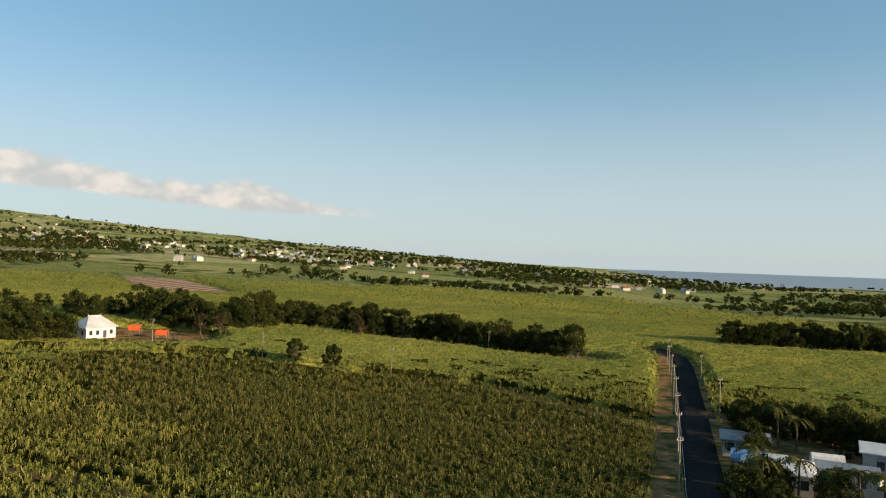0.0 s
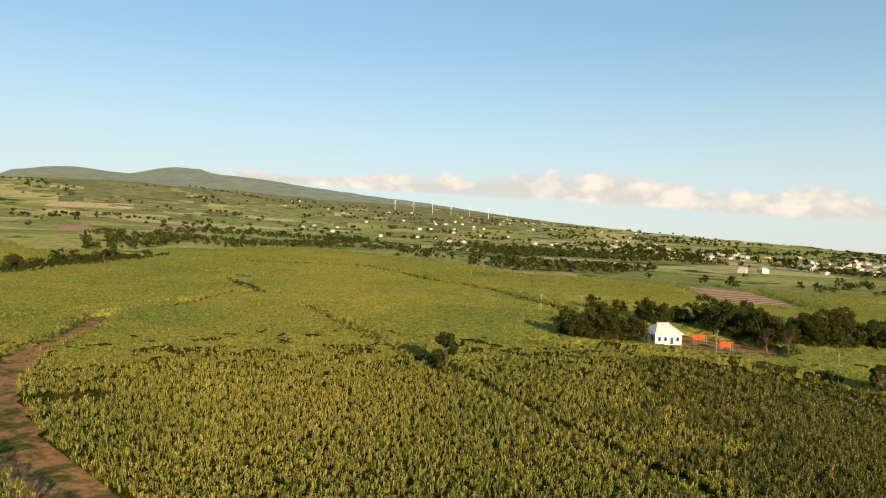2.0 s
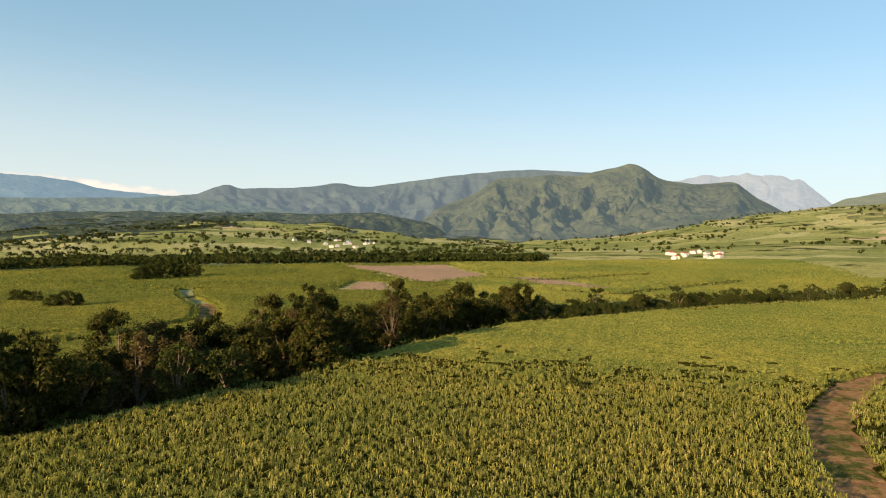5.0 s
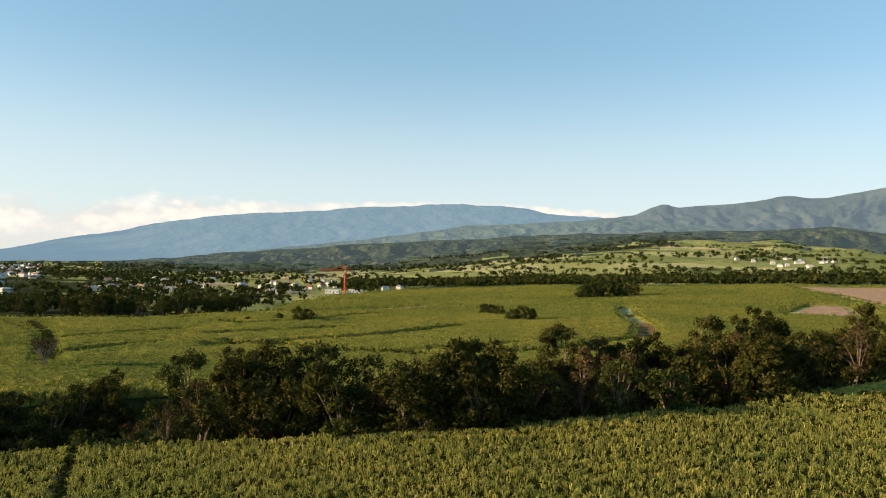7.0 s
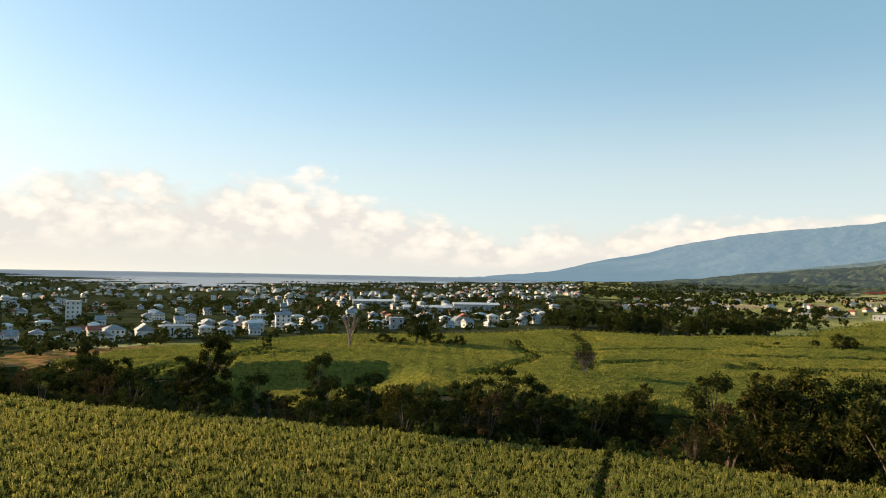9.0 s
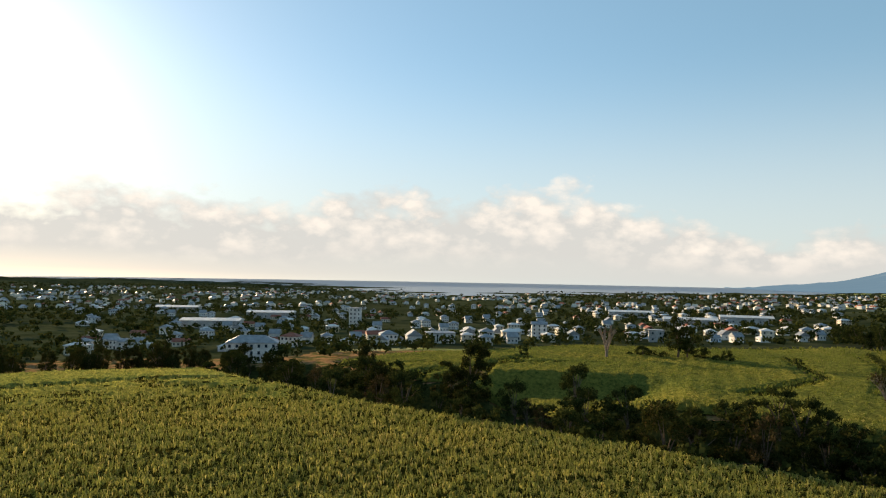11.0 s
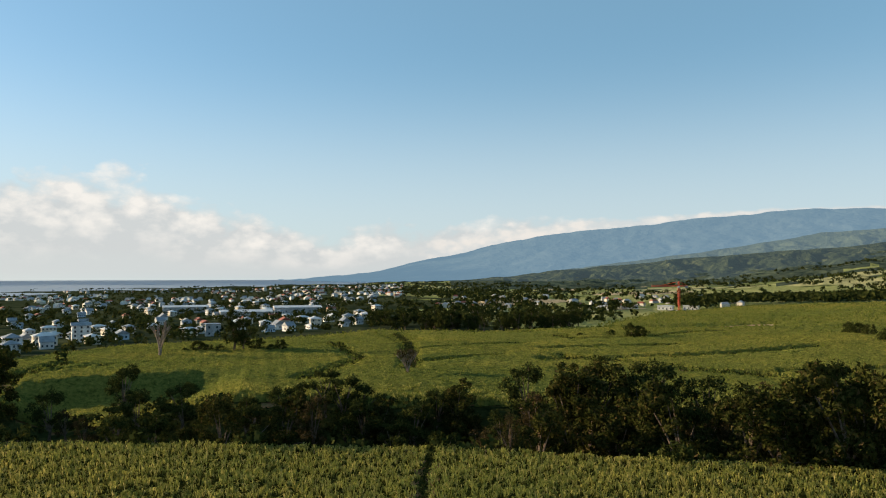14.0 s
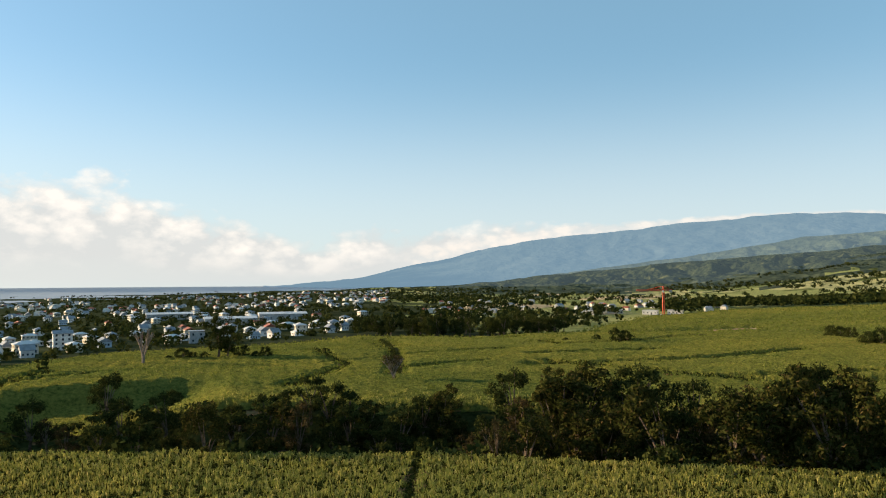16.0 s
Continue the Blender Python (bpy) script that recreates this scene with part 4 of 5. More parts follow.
for x, y in along(RAVINE, 2.0, 20):
    az = math.degrees(math.atan2(-x, y)) % 360
    if az > 100 and az < 163:
        pool = BAMBOO if rnd.random() < 0.72 else GULLY + DRY
        s = 1.05 + 0.4 * rnd.random()
    elif az >= 163:
        pool = GULLY + DRY[:1] if rnd.random() < 0.85 else BAMBOO
        s = 0.65 + 0.5 * rnd.random()
    else:
        pool = BROAD + GULLY
        s = 0.7 + 0.4 * rnd.random()
    if az >= 188 and rnd.random() < 0.35:
        continue
    plant(rnd.choice(pool), x, y, s, rnd.random() * 360)
for x, y in along(RAVINE, 4.2, 23):
    plant(rnd.choice(SHRUB), x, y, 0.8 + 0.7 * rnd.random(), rnd.random() * 360)
for line, half in HEDGES:
    for x, y in along(line, 1.7, half - 2):
        plant(rnd.choice(BROAD + GULLY), x, y, 0.66 + 0.32 * rnd.random(), rnd.random() * 360)
# the garden round the white house
for az, d, s in ((28.6, 193, 0.75), (30.1, 192, 0.85), (31.6, 193, 0.8), (33.2, 195, 0.75), (29.4, 196, 0.9), (30.8, 195, 1.0), (32.4, 196, 0.95), (34, 199, 0.85), (28.9, 199, 0.7), (31.5, 203, 1.0)):
    plant(BROAD[0], *at(az, d), s, az * 40)
for az, d, s in ((24.5, 236, 0.8), (25.8, 240, 0.7), (22.4, 226, 1.15), (21, 224, 1.15), (19.6, 226, 1.05), (18.2, 222, 0.95), (17, 224, 0.9), (15.6, 228, 0.75), (20.3, 238, 1.1), (28, 250, 0.8), (30, 262, 0.7), (32, 270, 0.7), (16, 216, 0.6), (19.3, 217, 1.0), (18, 214, 0.9), (16.8, 219, 0.95), (15, 222, 0.9), (14, 228, 0.9), (21.8, 232, 1.2), (23.4, 234, 1.1), (26.8, 232, 0.9), (27.6, 240, 0.9)):
    plant(rnd.choice(BROAD + GULLY[:1]), *at(az, d), s, az * 33)
plant(DRY[0], *at(19.0, 205), 0.6, 40)
plant(DRY[1], *at(17.6, 207), 0.55, 140)
plant(DRY[0], *at(6.7, 224), 0.62, 200)
roadside = make_tree("small wayside tree with rounded crown", "tree", "", 7, 2.4, 0.4, 301, M_LEAF, M_BARK, 110, 26, 0.3, 0.022)
plant(roadside, *at(11.8, 166), 1.0, 0)
plant(roadside, *at(8.9, 163), 0.95, 110)
lone = make_tree("lone upright bushy tree among the cane", "tree", "", 7, 1.9, 0.05, 305, M_LEAF, M_BARK, 190, 40, 0.34)
plant(lone, *at(43.9, 145), 1.25, 0)
plant(SHRUB[0], *at(95.3, 143), 0.75, 0, 0.6)
plant(SHRUB[1], *at(94.6, 145), 0.6, 50, 0.6)
plant(SHRUB[1], *at(71.2, 124), 0.5, 80)
# clumps in the far fields
for az, d, s in ((130.2, 520, 1.2), (129.4, 530, 1.5), (128.6, 535, 1.6), (127.8, 545, 1.5), (127, 555, 1.3), (126.2, 570, 1.2), (129.6, 550, 1.4), (130.4, 545, 1.1),
                 (138.2, 380, 0.75), (137.6, 375, 0.75), (137.0, 368, 0.65), (135.9, 332, 0.75), (135.2, 330, 0.85), (134.5, 335, 0.7), (153.4, 342, 0.85), (152.6, 348, 0.7), (155, 350, 0.5), (157.5, 352, 0.4)):
    plant(rnd.choice(BROAD), *at(az, d), s, az * 29)
for k in range(46):
    az = 157.5 + 17 * rnd.random()
    plant(rnd.choice(BROAD + GULLY), *at(az, np.interp(az, *zip(*OUTER)) + 4 + 55 * rnd.random()), 0.95 + 0.35 * rnd.random(), az * 50)
# trees on the terrace towards the town
plant(GULLY[0], *at(185.4, 318), 1.65, 0)
plant(GULLY[1], *at(184.7, 320), 1.3, 0)
for az, d, s in ((183.6, 322, 0.75), (188.0, 316, 0.7), (187.3, 318, 0.5), (186.4, 315, 0.5), (181.8, 318, 0.6), (182.6, 316, 0.45), (189, 314, 0.4), (188.6, 214, 0.6)):
    plant(rnd.choice(BROAD), *at(az, d), s, az * 31)
plant(make_bare_tree("tall bare dead tree with upright limbs", 13, 1.0, 401, M_DEADWOOD), *at(190.8, 300), 1.3, 0)
plant(make_bare_tree("half-bare tree wrapped in climbing vines", 11, 1.0, 407, M_DEADWOOD, M_DRYLEAF), *at(171.4, 203), 0.9, 0)
for az, d, s in ((216.6, 188, 1.15), (215.8, 192, 1.0), (217.3, 196, 0.8), (213.5, 180, 0.75), (211, 172, 0.7), (209.5, 170, 0.8)):
    plant(rnd.choice(GULLY), *at(az, d), s, az * 17)
for k in range(40):
    az = 219 + 24 * rnd.random()
    plant(rnd.choice(BAMBOO + BROAD), *at(az, 262 + 22 * rnd.random()), 0.5 + 0.3 * rnd.random(), az * 50)


def woods(name, label, XY, height, per, r, size=1.1):
    """Many far trees as one mass of leaf clumps."""
    n = len(XY)
    X, Y = XY[:, 0], XY[:, 1]
    h = height * (0.6 + 0.7 * r.random(n))
    base = np.stack([X, Y, land(X, Y)], -1)
    u = r.normal(size=(n, per, 3))
    u /= np.linalg.norm(u, axis=2)[..., None]
    p = base[:, None] + u * (h * 0.5)[:, None, None] * np.array([0.85, 0.85, 0.55]) * (r.random((n, per, 1)) ** 0.3) + np.array([0, 0, 1]) * (h * 0.52)[:, None, None]
    t = r.normal(size=(n, per, 3))
    t /= np.linalg.norm(t, axis=2)[..., None]
    b = np.cross(t, u)
    b /= np.linalg.norm(b, axis=2)[..., None] + 1e-6
    s = size * (h / height)[:, None, None] * (0.7 + 0.6 * r.random((n, per, 1)))
    P = np.stack([p - t * s, p + b * s * 0.7, p + t * s, p - b * s * 0.7], 2).reshape(-1, 3)
    f = np.arange(n * per)[:, None] * 4 + np.arange(4)
    return tagged(new(name, mesh_from(name, P, f, [M_LEAF], smooth_shade=False)), label, "woods", kind="stuff")


def sample(n, az0, az1, d0, d1, r, patch=0.0, scale=120.0, seed=50):
    """Random places between bearings and distances, in patches."""
    az = np.radians(az0 + (az1 - az0) * r.random(n))
    d = np.sqrt(d0 * d0 + (d1 * d1 - d0 * d0) * r.random(n))
    X, Y = -d * np.sin(az), d * np.cos(az)
    k = (fbm(X / scale, Y / scale, 3, seed) > patch) & ~has_crop(X, Y) & (land(X, Y) > -20.5)
    return np.stack([X[k], Y[k]], -1)


r_ = np.random.default_rng(3)
woods("town_trees", "dark green trees between the town's houses", np.concatenate([sample(2500, 172, 240, 280, 900, r_, 0.42, 70), sample(5200, 165, 245, 900, 2400, r_, 0.36, 160)]), 7.0, 24, r_, 1.0)
woods("gully_undergrowth", "dense dark undergrowth filling the gully", np.array(along(RAVINE, 0.55, 24)), 4.6, 34, r_, 0.45)
# weeds added so the gaps between stands read as dark, shaded lines
for line, half in TRACKS[:2] + TRACKS[6:7] + TRACKS[8:15] + TRACKS[16:]:
    near_line = half < 1.0
    woods("ditch_weeds", "low dark weeds added to darken a shaded gap between cane fields", np.array(along(line, 0.45 if near_line else 0.8, half * 0.9)), 1.7 if near_line else 2.3, 12, r_, 0.22 if near_line else 0.32)
woods("far_woods", "wooded belt of trees beyond the cane fields", np.concatenate([sample(1000, -42, 40, 545, 640, r_, 0.38, 80), sample(1300, -42, 38, 820, 960, r_, 0.42, 110), sample(1600, -42, 42, 470, 1100, r_, 0.54, 110), sample(1800, 30, 72, 640, 1100, r_, 0.56, 110)]), 8.0, 22, r_, 1.25)
woods("hill_woods", "scattered copses on the far hillside", np.concatenate([sample(2600, -42, 36, 1000, 2200, r_, 0.47, 120), sample(6000, -42, 100, 1000, 2800, r_, 0.56, 120), ]), 9.5, 18, r_, 1.9)
woods("valley_woods", "dark wooded valley below the hills", np.concatenate([sample(2600, 98, 150, 770, 900, r_, 0.1, 90), sample(4200, 100, 172, 800, 1900, r_, 0.5, 140), sample(900, 147, 172, 470, 900, r_, 0.42, 70)]), 9.0, 18, r_, 1.55)


# ---- road ----
def ribbon(name, line, left, right, lift, material, parent=None, step=4.0):
    """A strip that follows the ground along a line, from left to right of it."""
    pts = []
    for (ax, ay), (bx, by) in zip(line, line[1:]):
        n = max(1, int(math.hypot(bx - ax, by - ay) / step))
        pts += [(ax + (bx - ax) * k / n, ay + (by - ay) * k / n) for k in range(n)]
    pts.append(line[-1])
    p = np.array(pts)
    t = np.gradient(p, axis=0)
    t /= np.linalg.norm(t, axis=1)[:, None]
    side = np.stack([t[:, 1], -t[:, 0]], -1)
    cols = []
    for o in np.linspace(-left, right, 5):
        q = p + side * o
        cols.append(np.stack([q[:, 0], q[:, 1], land(p[:, 0], p[:, 1]) + lift], -1))
    top = np.stack(cols, 1)
    m = top.shape[1]
    low = top.copy()
    low[:, :, 2] -= 0.5
    V = np.concatenate([low[:, :1], top, low[:, -1:]], 1)
    ob = new(name, mesh_from(name, V.reshape(-1, 3), grid_faces(len(p), m + 2)[:, ::-1], [material]))
    ob.parent = parent
    return ob


tagged(ribbon("road", ROAD, 2.7, 2.7, 0.12, M_ASPHALT), "narrow dark asphalt lane between cane fields", "road", kind="structure")
tagged(ribbon("road_edge", ROAD, 2.6, -2.5, 0.135, M_LINE), "pale worn edge line of the lane", "road marking", kind="structure")
tagged(ribbon("kerb", [(px - 2.75, py + 0.8) for px, py in ROAD[:4]], 0.09, 0.09, 0.2, M_GRASS), "low earthen kerb overgrown with dry grass", "kerb", kind="structure")
tagged(ribbon("side_road", [(50.4, 137.0), at(-24.4, 149), at(-31, 150), at(-40, 146)], 2.2, 2.2, 0.11, M_ASPHALT), "narrow asphalt side street", "road", kind="structure")


# ---- houses ----
def make_house(name, label, group, w, d, h, pitch, wall, roof, hip=True, storeys=1, cols=4, eave=0.5, door=True, category="house"):
    """Rendered walls, pitched roof with eaves, windows with frames, and a door."""
    e = thing(name, label, category, group)
    bm = bmesh.new()
    box(bm, -w / 2, -d / 2, -1.5, w / 2, d / 2, h)
    part("wall", bm, wall, e)
    bm = bmesh.new()
    a, b, rz = w / 2 + eave, d / 2 + eave, h + pitch
    inset = min(a, b) * (0.95 if hip else 0.0)
    ridge = a - inset
    low = [bm.verts.new(p) for p in ((-a, -b, h - 0.12), (a, -b, h - 0.12), (a, b, h - 0.12), (-a, b, h - 0.12))]
    up = [bm.verts.new(p) for p in ((-a, -b, h + 0.06), (a, -b, h + 0.06), (a, b, h + 0.06), (-a, b, h + 0.06))]
    r0, r1 = bm.verts.new((-ridge, 0, rz)), bm.verts.new((ridge, 0, rz))
    bm.faces.new(low[::-1])
    for k in range(4):
        bm.faces.new((low[k], low[(k + 1) % 4], up[(k + 1) % 4], up[k]))
    bm.faces.new((up[0], up[1], r1, r0))
    bm.faces.new((up[2], up[3], r0, r1))
    bm.faces.new((up[1], up[2], r1))
    bm.faces.new((up[3], up[0], r0))
    part("roof", bm, roof, e)
    sh = h / storeys
    bmw = bmesh.new()
    box(bmw, -0.5, -0.09, 0, 0.5, 0.03, 1.25)
    wme = bpy.data.meshes.new("window")
    bmw.to_mesh(wme)
    bmw.free()
    wme.materials.append(M_GLASS)
    for s in range(storeys):
        for side, length in ((0, w), (1, d), (2, w), (3, d)):
            n = cols if side % 2 == 0 else max(1, cols // 2)
            for k in range(n):
                if door and s == 0 and side == 0 and k == n // 2:
                    continue
                u = -length / 2 + length * (k + 0.5) / n
                win = new("window", wme)
                win.parent = e
                off = (d if side % 2 == 0 else w) / 2
                c, sn = ((1, 0), (0, 1), (-1, 0), (0, -1))[side]
                win.matrix_basis = pose(u * c + off * sn, u * sn - off * c, s * sh + sh * 0.32, 0, 0, side * 90)
    if door:
        bm = bmesh.new()
        u = -w / 2 + w * (cols // 2 + 0.5) / cols
        box(bm, u - 0.5, -d / 2 - 0.07, 0, u + 0.5, -d / 2 + 0.05, 2.1)
        part("door", bm, M_DARKMETAL, e)
    return e


def settle(ob, x, y, turn, used=set()):
    if ob not in used:
        used.add(ob)
        ob.matrix_basis = pose(x, y, gz(x, y), 0, 0, turn)
        return ob
    return copy_thing(ob, pose(x, y, gz(x, y), 0, 0, turn))


# the white house in its garden
def white_house():
    e = thing("plantation_house", "white timber house with tiered white hipped roof", "house")
    bm = bmesh.new()
    box(bm, -5.2, -4.2, -1, 5.2, 4.2, 3.2)
    part("wall", bm, M_WHITE, e)
    for name, a, b, z0, a1, b1, z1 in (("veranda_roof", 6.0, 5.0, 3.15, 4.6, 3.6, 4.1), ("roof", 4.7, 3.7, 4.05, 2.2, 0.05, 6.3)):
        bm = bmesh.new()
        lo = [bm.verts.new((sx * a, sy * b, z0)) for sx, sy in ((-1, -1), (1, -1), (1, 1), (-1, 1))]
        hi = [bm.verts.new((sx * a1, sy * b1, z1)) for sx, sy in ((-1, -1), (1, -1), (1, 1), (-1, 1))]
        bm.faces.new(lo[::-1])
        bm.faces.new(hi)
        for k in range(4):
            bm.faces.new((lo[k], lo[(k + 1) % 4], hi[(k + 1) % 4], hi[k]))
        part(name, bm, M_ROOFWHITE, e)
    bm = bmesh.new()
    for sx in (-2.2, 2.2):
        tube(bm, (sx, 0, 6.2), (sx, 0, 6.9), 0.12, 0.03)
    box(bm, -2.3, -0.12, 6.2, 2.3, 0.12, 6.42)
    part("ridge_cap", bm, M_ROOFWHITE, e)
    for k, x in enumerate((-3.6, -1.2, 3.6)):
        bm = bmesh.new()
        box(bm, x - 0.5, -4.29, 1.0, x + 0.5, -4.15, 2.3)
        w = part("window", bm, M_GLASS, e)
        bm = bmesh.new()
        for z in (0.92, 2.3):
            box(bm, x - 0.62, -4.34, z, x + 0.62, -4.14, z + 0.1)
        part("window_frame", bm, M_WHITE, w)
    for y in (-2, 2):
        bm = bmesh.new()
        box(bm, 5.15, y - 0.5, 1.0, 5.29, y + 0.5, 2.3)
        part("window", bm, M_GLASS, e)
        bm = bmesh.new()
        box(bm, -5.29, y - 0.5, 1.0, -5.15, y + 0.5, 2.3)
        part("window", bm, M_GLASS, e)
    bm = bmesh.new()
    box(bm, 0.7, -4.28, 0.05, 1.9, -4.15, 2.2)
    part("door", bm, M_DARKMETAL, e)
    return e


white = settle(white_house(), *at(26.6, 206), 57)
white.scale = (0.78, 0.78, 0.9)


def shelter(label, w, d, h, roof):
    e = thing("garden_shelter", label, "shelter")
    for sx in (-1, 1):
        for sy in (-1, 1):
            bm = bmesh.new()
            tube(bm, (sx * w / 2.2, sy * d / 2.2, -0.5), (sx * w / 2.2, sy * d / 2.2, h), 0.07, 0.07)
            part("post", bm, M_POLE, e)
    bm = bmesh.new()
    for k in range(6):
        x0, x1 = -w / 2 + w * k / 6, -w / 2 + w * (k + 1) / 6
        box(bm, x0, -d / 2, h + 0.12 * math.sin(k * 1.7), x1, d / 2, h + 0.12 + 0.12 * math.sin(k * 1.7))
    box(bm, -w / 2, -d / 2 - 0.05, h - 1.1, w / 2, -d / 2 + 0.05, h + 0.2)
    part("canopy", bm, roof, e)
    return e


settle(shelter("open shelter with bright orange tarpaulin roof", 3.0, 2.6, 2.7, M_ORANGE), *at(23.8, 209), 10)
settle(shelter("low lean-to hung with orange tarpaulin", 3.0, 2.4, 2.2, M_ORANGE), *at(21.9, 203), 8)
e_ = thing("meter_cabinet", "small white cabinet at the garden's edge", "cabinet")
bm_ = bmesh.new()
box(bm_, -0.8, -0.6, -0.4, 0.8, 0.6, 1.7, 0.05)
part("body", bm_, M_WHITE, e_)
bm_ = bmesh.new()
box(bm_, -0.9, -0.7, 1.7, 0.9, 0.7, 1.82)
part("lid", bm_, M_ROOFGREY, e_)
settle(e_, *at(20.6, 186), 15)

H_TOWN = [
    make_house("house", "white rendered house with white sheet roof", "houses of the town", 9.5, 7.5, 3.2, 1.9, M_WHITE, M_ROOFWHITE),
    make_house("house", "two-storey white house with grey hipped roof", "houses of the town", 9, 8, 5.8, 2.1, M_WHITE, M_ROOFGREY, True, 2),
    make_house("house", "cream house with rusty red gabled roof", "houses of the town", 10, 7, 3.2, 2.2, M_CREAM, M_ROOFRED, False),
    make_house("house", "pale blue house with grey gabled roof", "houses of the town", 8.5, 7, 3.4, 2.4, M_BLUEWALL, M_ROOFGREY, False),
    make_house("house", "two-storey cream house with white roof", "houses of the town", 11, 8, 5.6, 1.6, M_CREAM, M_ROOFWHITE, True, 2),
    make_house("house", "small white house with steep white gable", "houses of the town", 7.5, 8, 4.6, 3.4, M_WHITE, M_ROOFGREY, False, 1, 3),
]
settle(make_house("apartment_block", "three-storey white apartment block with slate-grey hipped roof", "", 20, 11, 8.2, 2.8, M_WHITE, M_ROOFGREY, True, 3, 7, category="apartment block"), *at(219.4, 296), 35)
settle(make_house("apartment_block", "narrow four-storey white block with grey roof", "", 9.5, 8, 9.4, 1.6, M_WHITE, M_ROOFGREY, False, 4, 3, category="apartment block"), *at(196.2, 446), 20)
settle(make_house("office_tower", "plain white tower block above the houses", "", 9, 9, 15, 0.5, M_WHITE, M_ROOFGREY, True, 5, 3, category="tower block"), *at(211.3, 545), 25)
settle(make_house("block_building", "dark grey boxy concrete building", "", 9, 9, 7.5, 0.4, M_GREYWALL, M_ROOFGREY, True, 2, 2, category="building"), *at(187.0, 450), 10)
settle(make_house("hall", "wide plain white hall with flat grey roof", "", 16, 10, 6.0, 0.8, M_WHITE, M_ROOFGREY, True, 2, 4, category="hall"), *at(204.3, 395), 30)
settle(make_house("house", "white house with dark red hipped roof", "", 9, 8, 5.6, 1.8, M_WHITE, M_ROOFRED, True, 2), *at(216.4, 372), 15)
for az, d, turn in ((222.5, 560, 30), (218, 690, 28), (184.5, 640, 8), (180.5, 680, 5), (189, 760, 12), (225, 800, 30)):
    settle(make_house("warehouse", "long low warehouse with pale sheet roof", "warehouses of the town", 44, 20, 6, 1.6, M_GREYWALL, M_ROOFWHITE, False, 1, 6, category="warehouse"), *at(az, d), turn)
spots = [(179.1, 514), (176.4, 534), (178, 560), (175, 560), (181.5, 540), (183, 520), (185, 500), (193.5, 450), (198.5, 425), (200.5, 420), (206.5, 385), (208.6, 380), (202, 430), (209.7, 430)]
for az, d in spots:
    settle(H_TOWN[rnd.randrange(6)], *at(az, d), rnd.choice((0, 90, 180, 270)) + az - 170)
taken = [at(*s) for s in spots] + [at(219.4, 296), at(196.2, 446), at(211.3, 545), at(187, 450), at(204.3, 395), at(216.4, 372)]
placed = 0
while placed < 255:
    az = 174 + 58 * rnd.random()
    outer = float(np.interp(az, *zip(*OUTER)))
    d = max(outer + 72, 350) + 620 * rnd.random() ** 1.5
    x, y = at(az, d)
    if any(abs(x - a) < 13 and abs(y - b) < 13 for a, b in taken):
        continue
    taken.append((x, y))
    home = settle(rnd.choice(H_TOWN), x, y, rnd.choice((0, 90, 180, 270)) + 20 + rnd.random() * 15)
    home.scale = (0.82, 0.82, 0.8)
    placed += 1


def far_houses(name, label, XY, r, tones_used):
    """Distant houses, each a walled box with a pitched roof, in one mass."""
    V, F, S = [], [], []
    tones = len(tones_used)
    for x, y in XY:
        w, d, h = 2.8 + 2.0 * r.random(), 2.4 + 1.4 * r.random(), 2.2 + 2.0 * r.random()
        z, a = gz(x, y) - 2, r.random() * 6.28
        c, s = math.cos(a), math.sin(a)
        P = [(-w, -d, 0), (w, -d, 0), (w, d, 0), (-w, d, 0), (-w, -d, h + 2), (w, -d, h + 2), (w, d, h + 2), (-w, d, h + 2), (-w * 0.7, 0, h + 4), (w * 0.7, 0, h + 4)]
        o = len(V)
        V += [(x + px * c - py * s, y + px * s + py * c, z + pz) for px, py, pz in P]
        wall, roof = r.integers(0, 2), r.integers(2, tones)
        for f, m in (((0, 1, 5, 4), wall), ((1, 2, 6, 5), wall), ((2, 3, 7, 6), wall), ((3, 0, 4, 7), wall), ((4, 5, 9, 8), roof), ((6, 7, 8, 9), roof), ((5, 6, 9, 9), roof), ((7, 4, 8, 8), roof)):
            F.append([o + k for k in f])
            S.append(m)
    me = bpy.data.meshes.new(name)
    me.from_pydata(V, [], [f if f[2] != f[3] else f[:3] for f in F])
    for m in tones_used:
        me.materials.append(m)
    me.polygons.foreach_set("material_index", S)
    return tagged(new(name, me), label, "houses", kind="stuff")


FAR_TONES = [M_WHITE, M_CREAM, M_ROOFGREY, M_CREAM, M_ROOFRED, M_ROOFGREY]
HILL_TONES = [M_CREAM, M_GREYWALL, M_ROOFGREY, M_GREYWALL, M_ROOFRED, M_ROOFGREY]
far_houses("distant_town", "pale houses of the town towards the coast", sample(1500, 172, 240, 880, 2000, r_, 0.5, 140, 61), r_, FAR_TONES)
far_houses("hillside_houses", "white houses scattered over the hillside villages", np.concatenate([
    sample(360, -22, 34, 750, 1700, r_, 0.5, 90, 63), sample(150, 20, 62, 1150, 2700, r_, 0.52, 160, 67), sample(16, 84.5, 89, 860, 1120, r_, 0.0), sample(22, 112, 119, 1150, 1500, r_, 0.3), sample(80, 145, 172, 700, 1000, r_, 0.4, 80)]), r_, HILL_TONES)


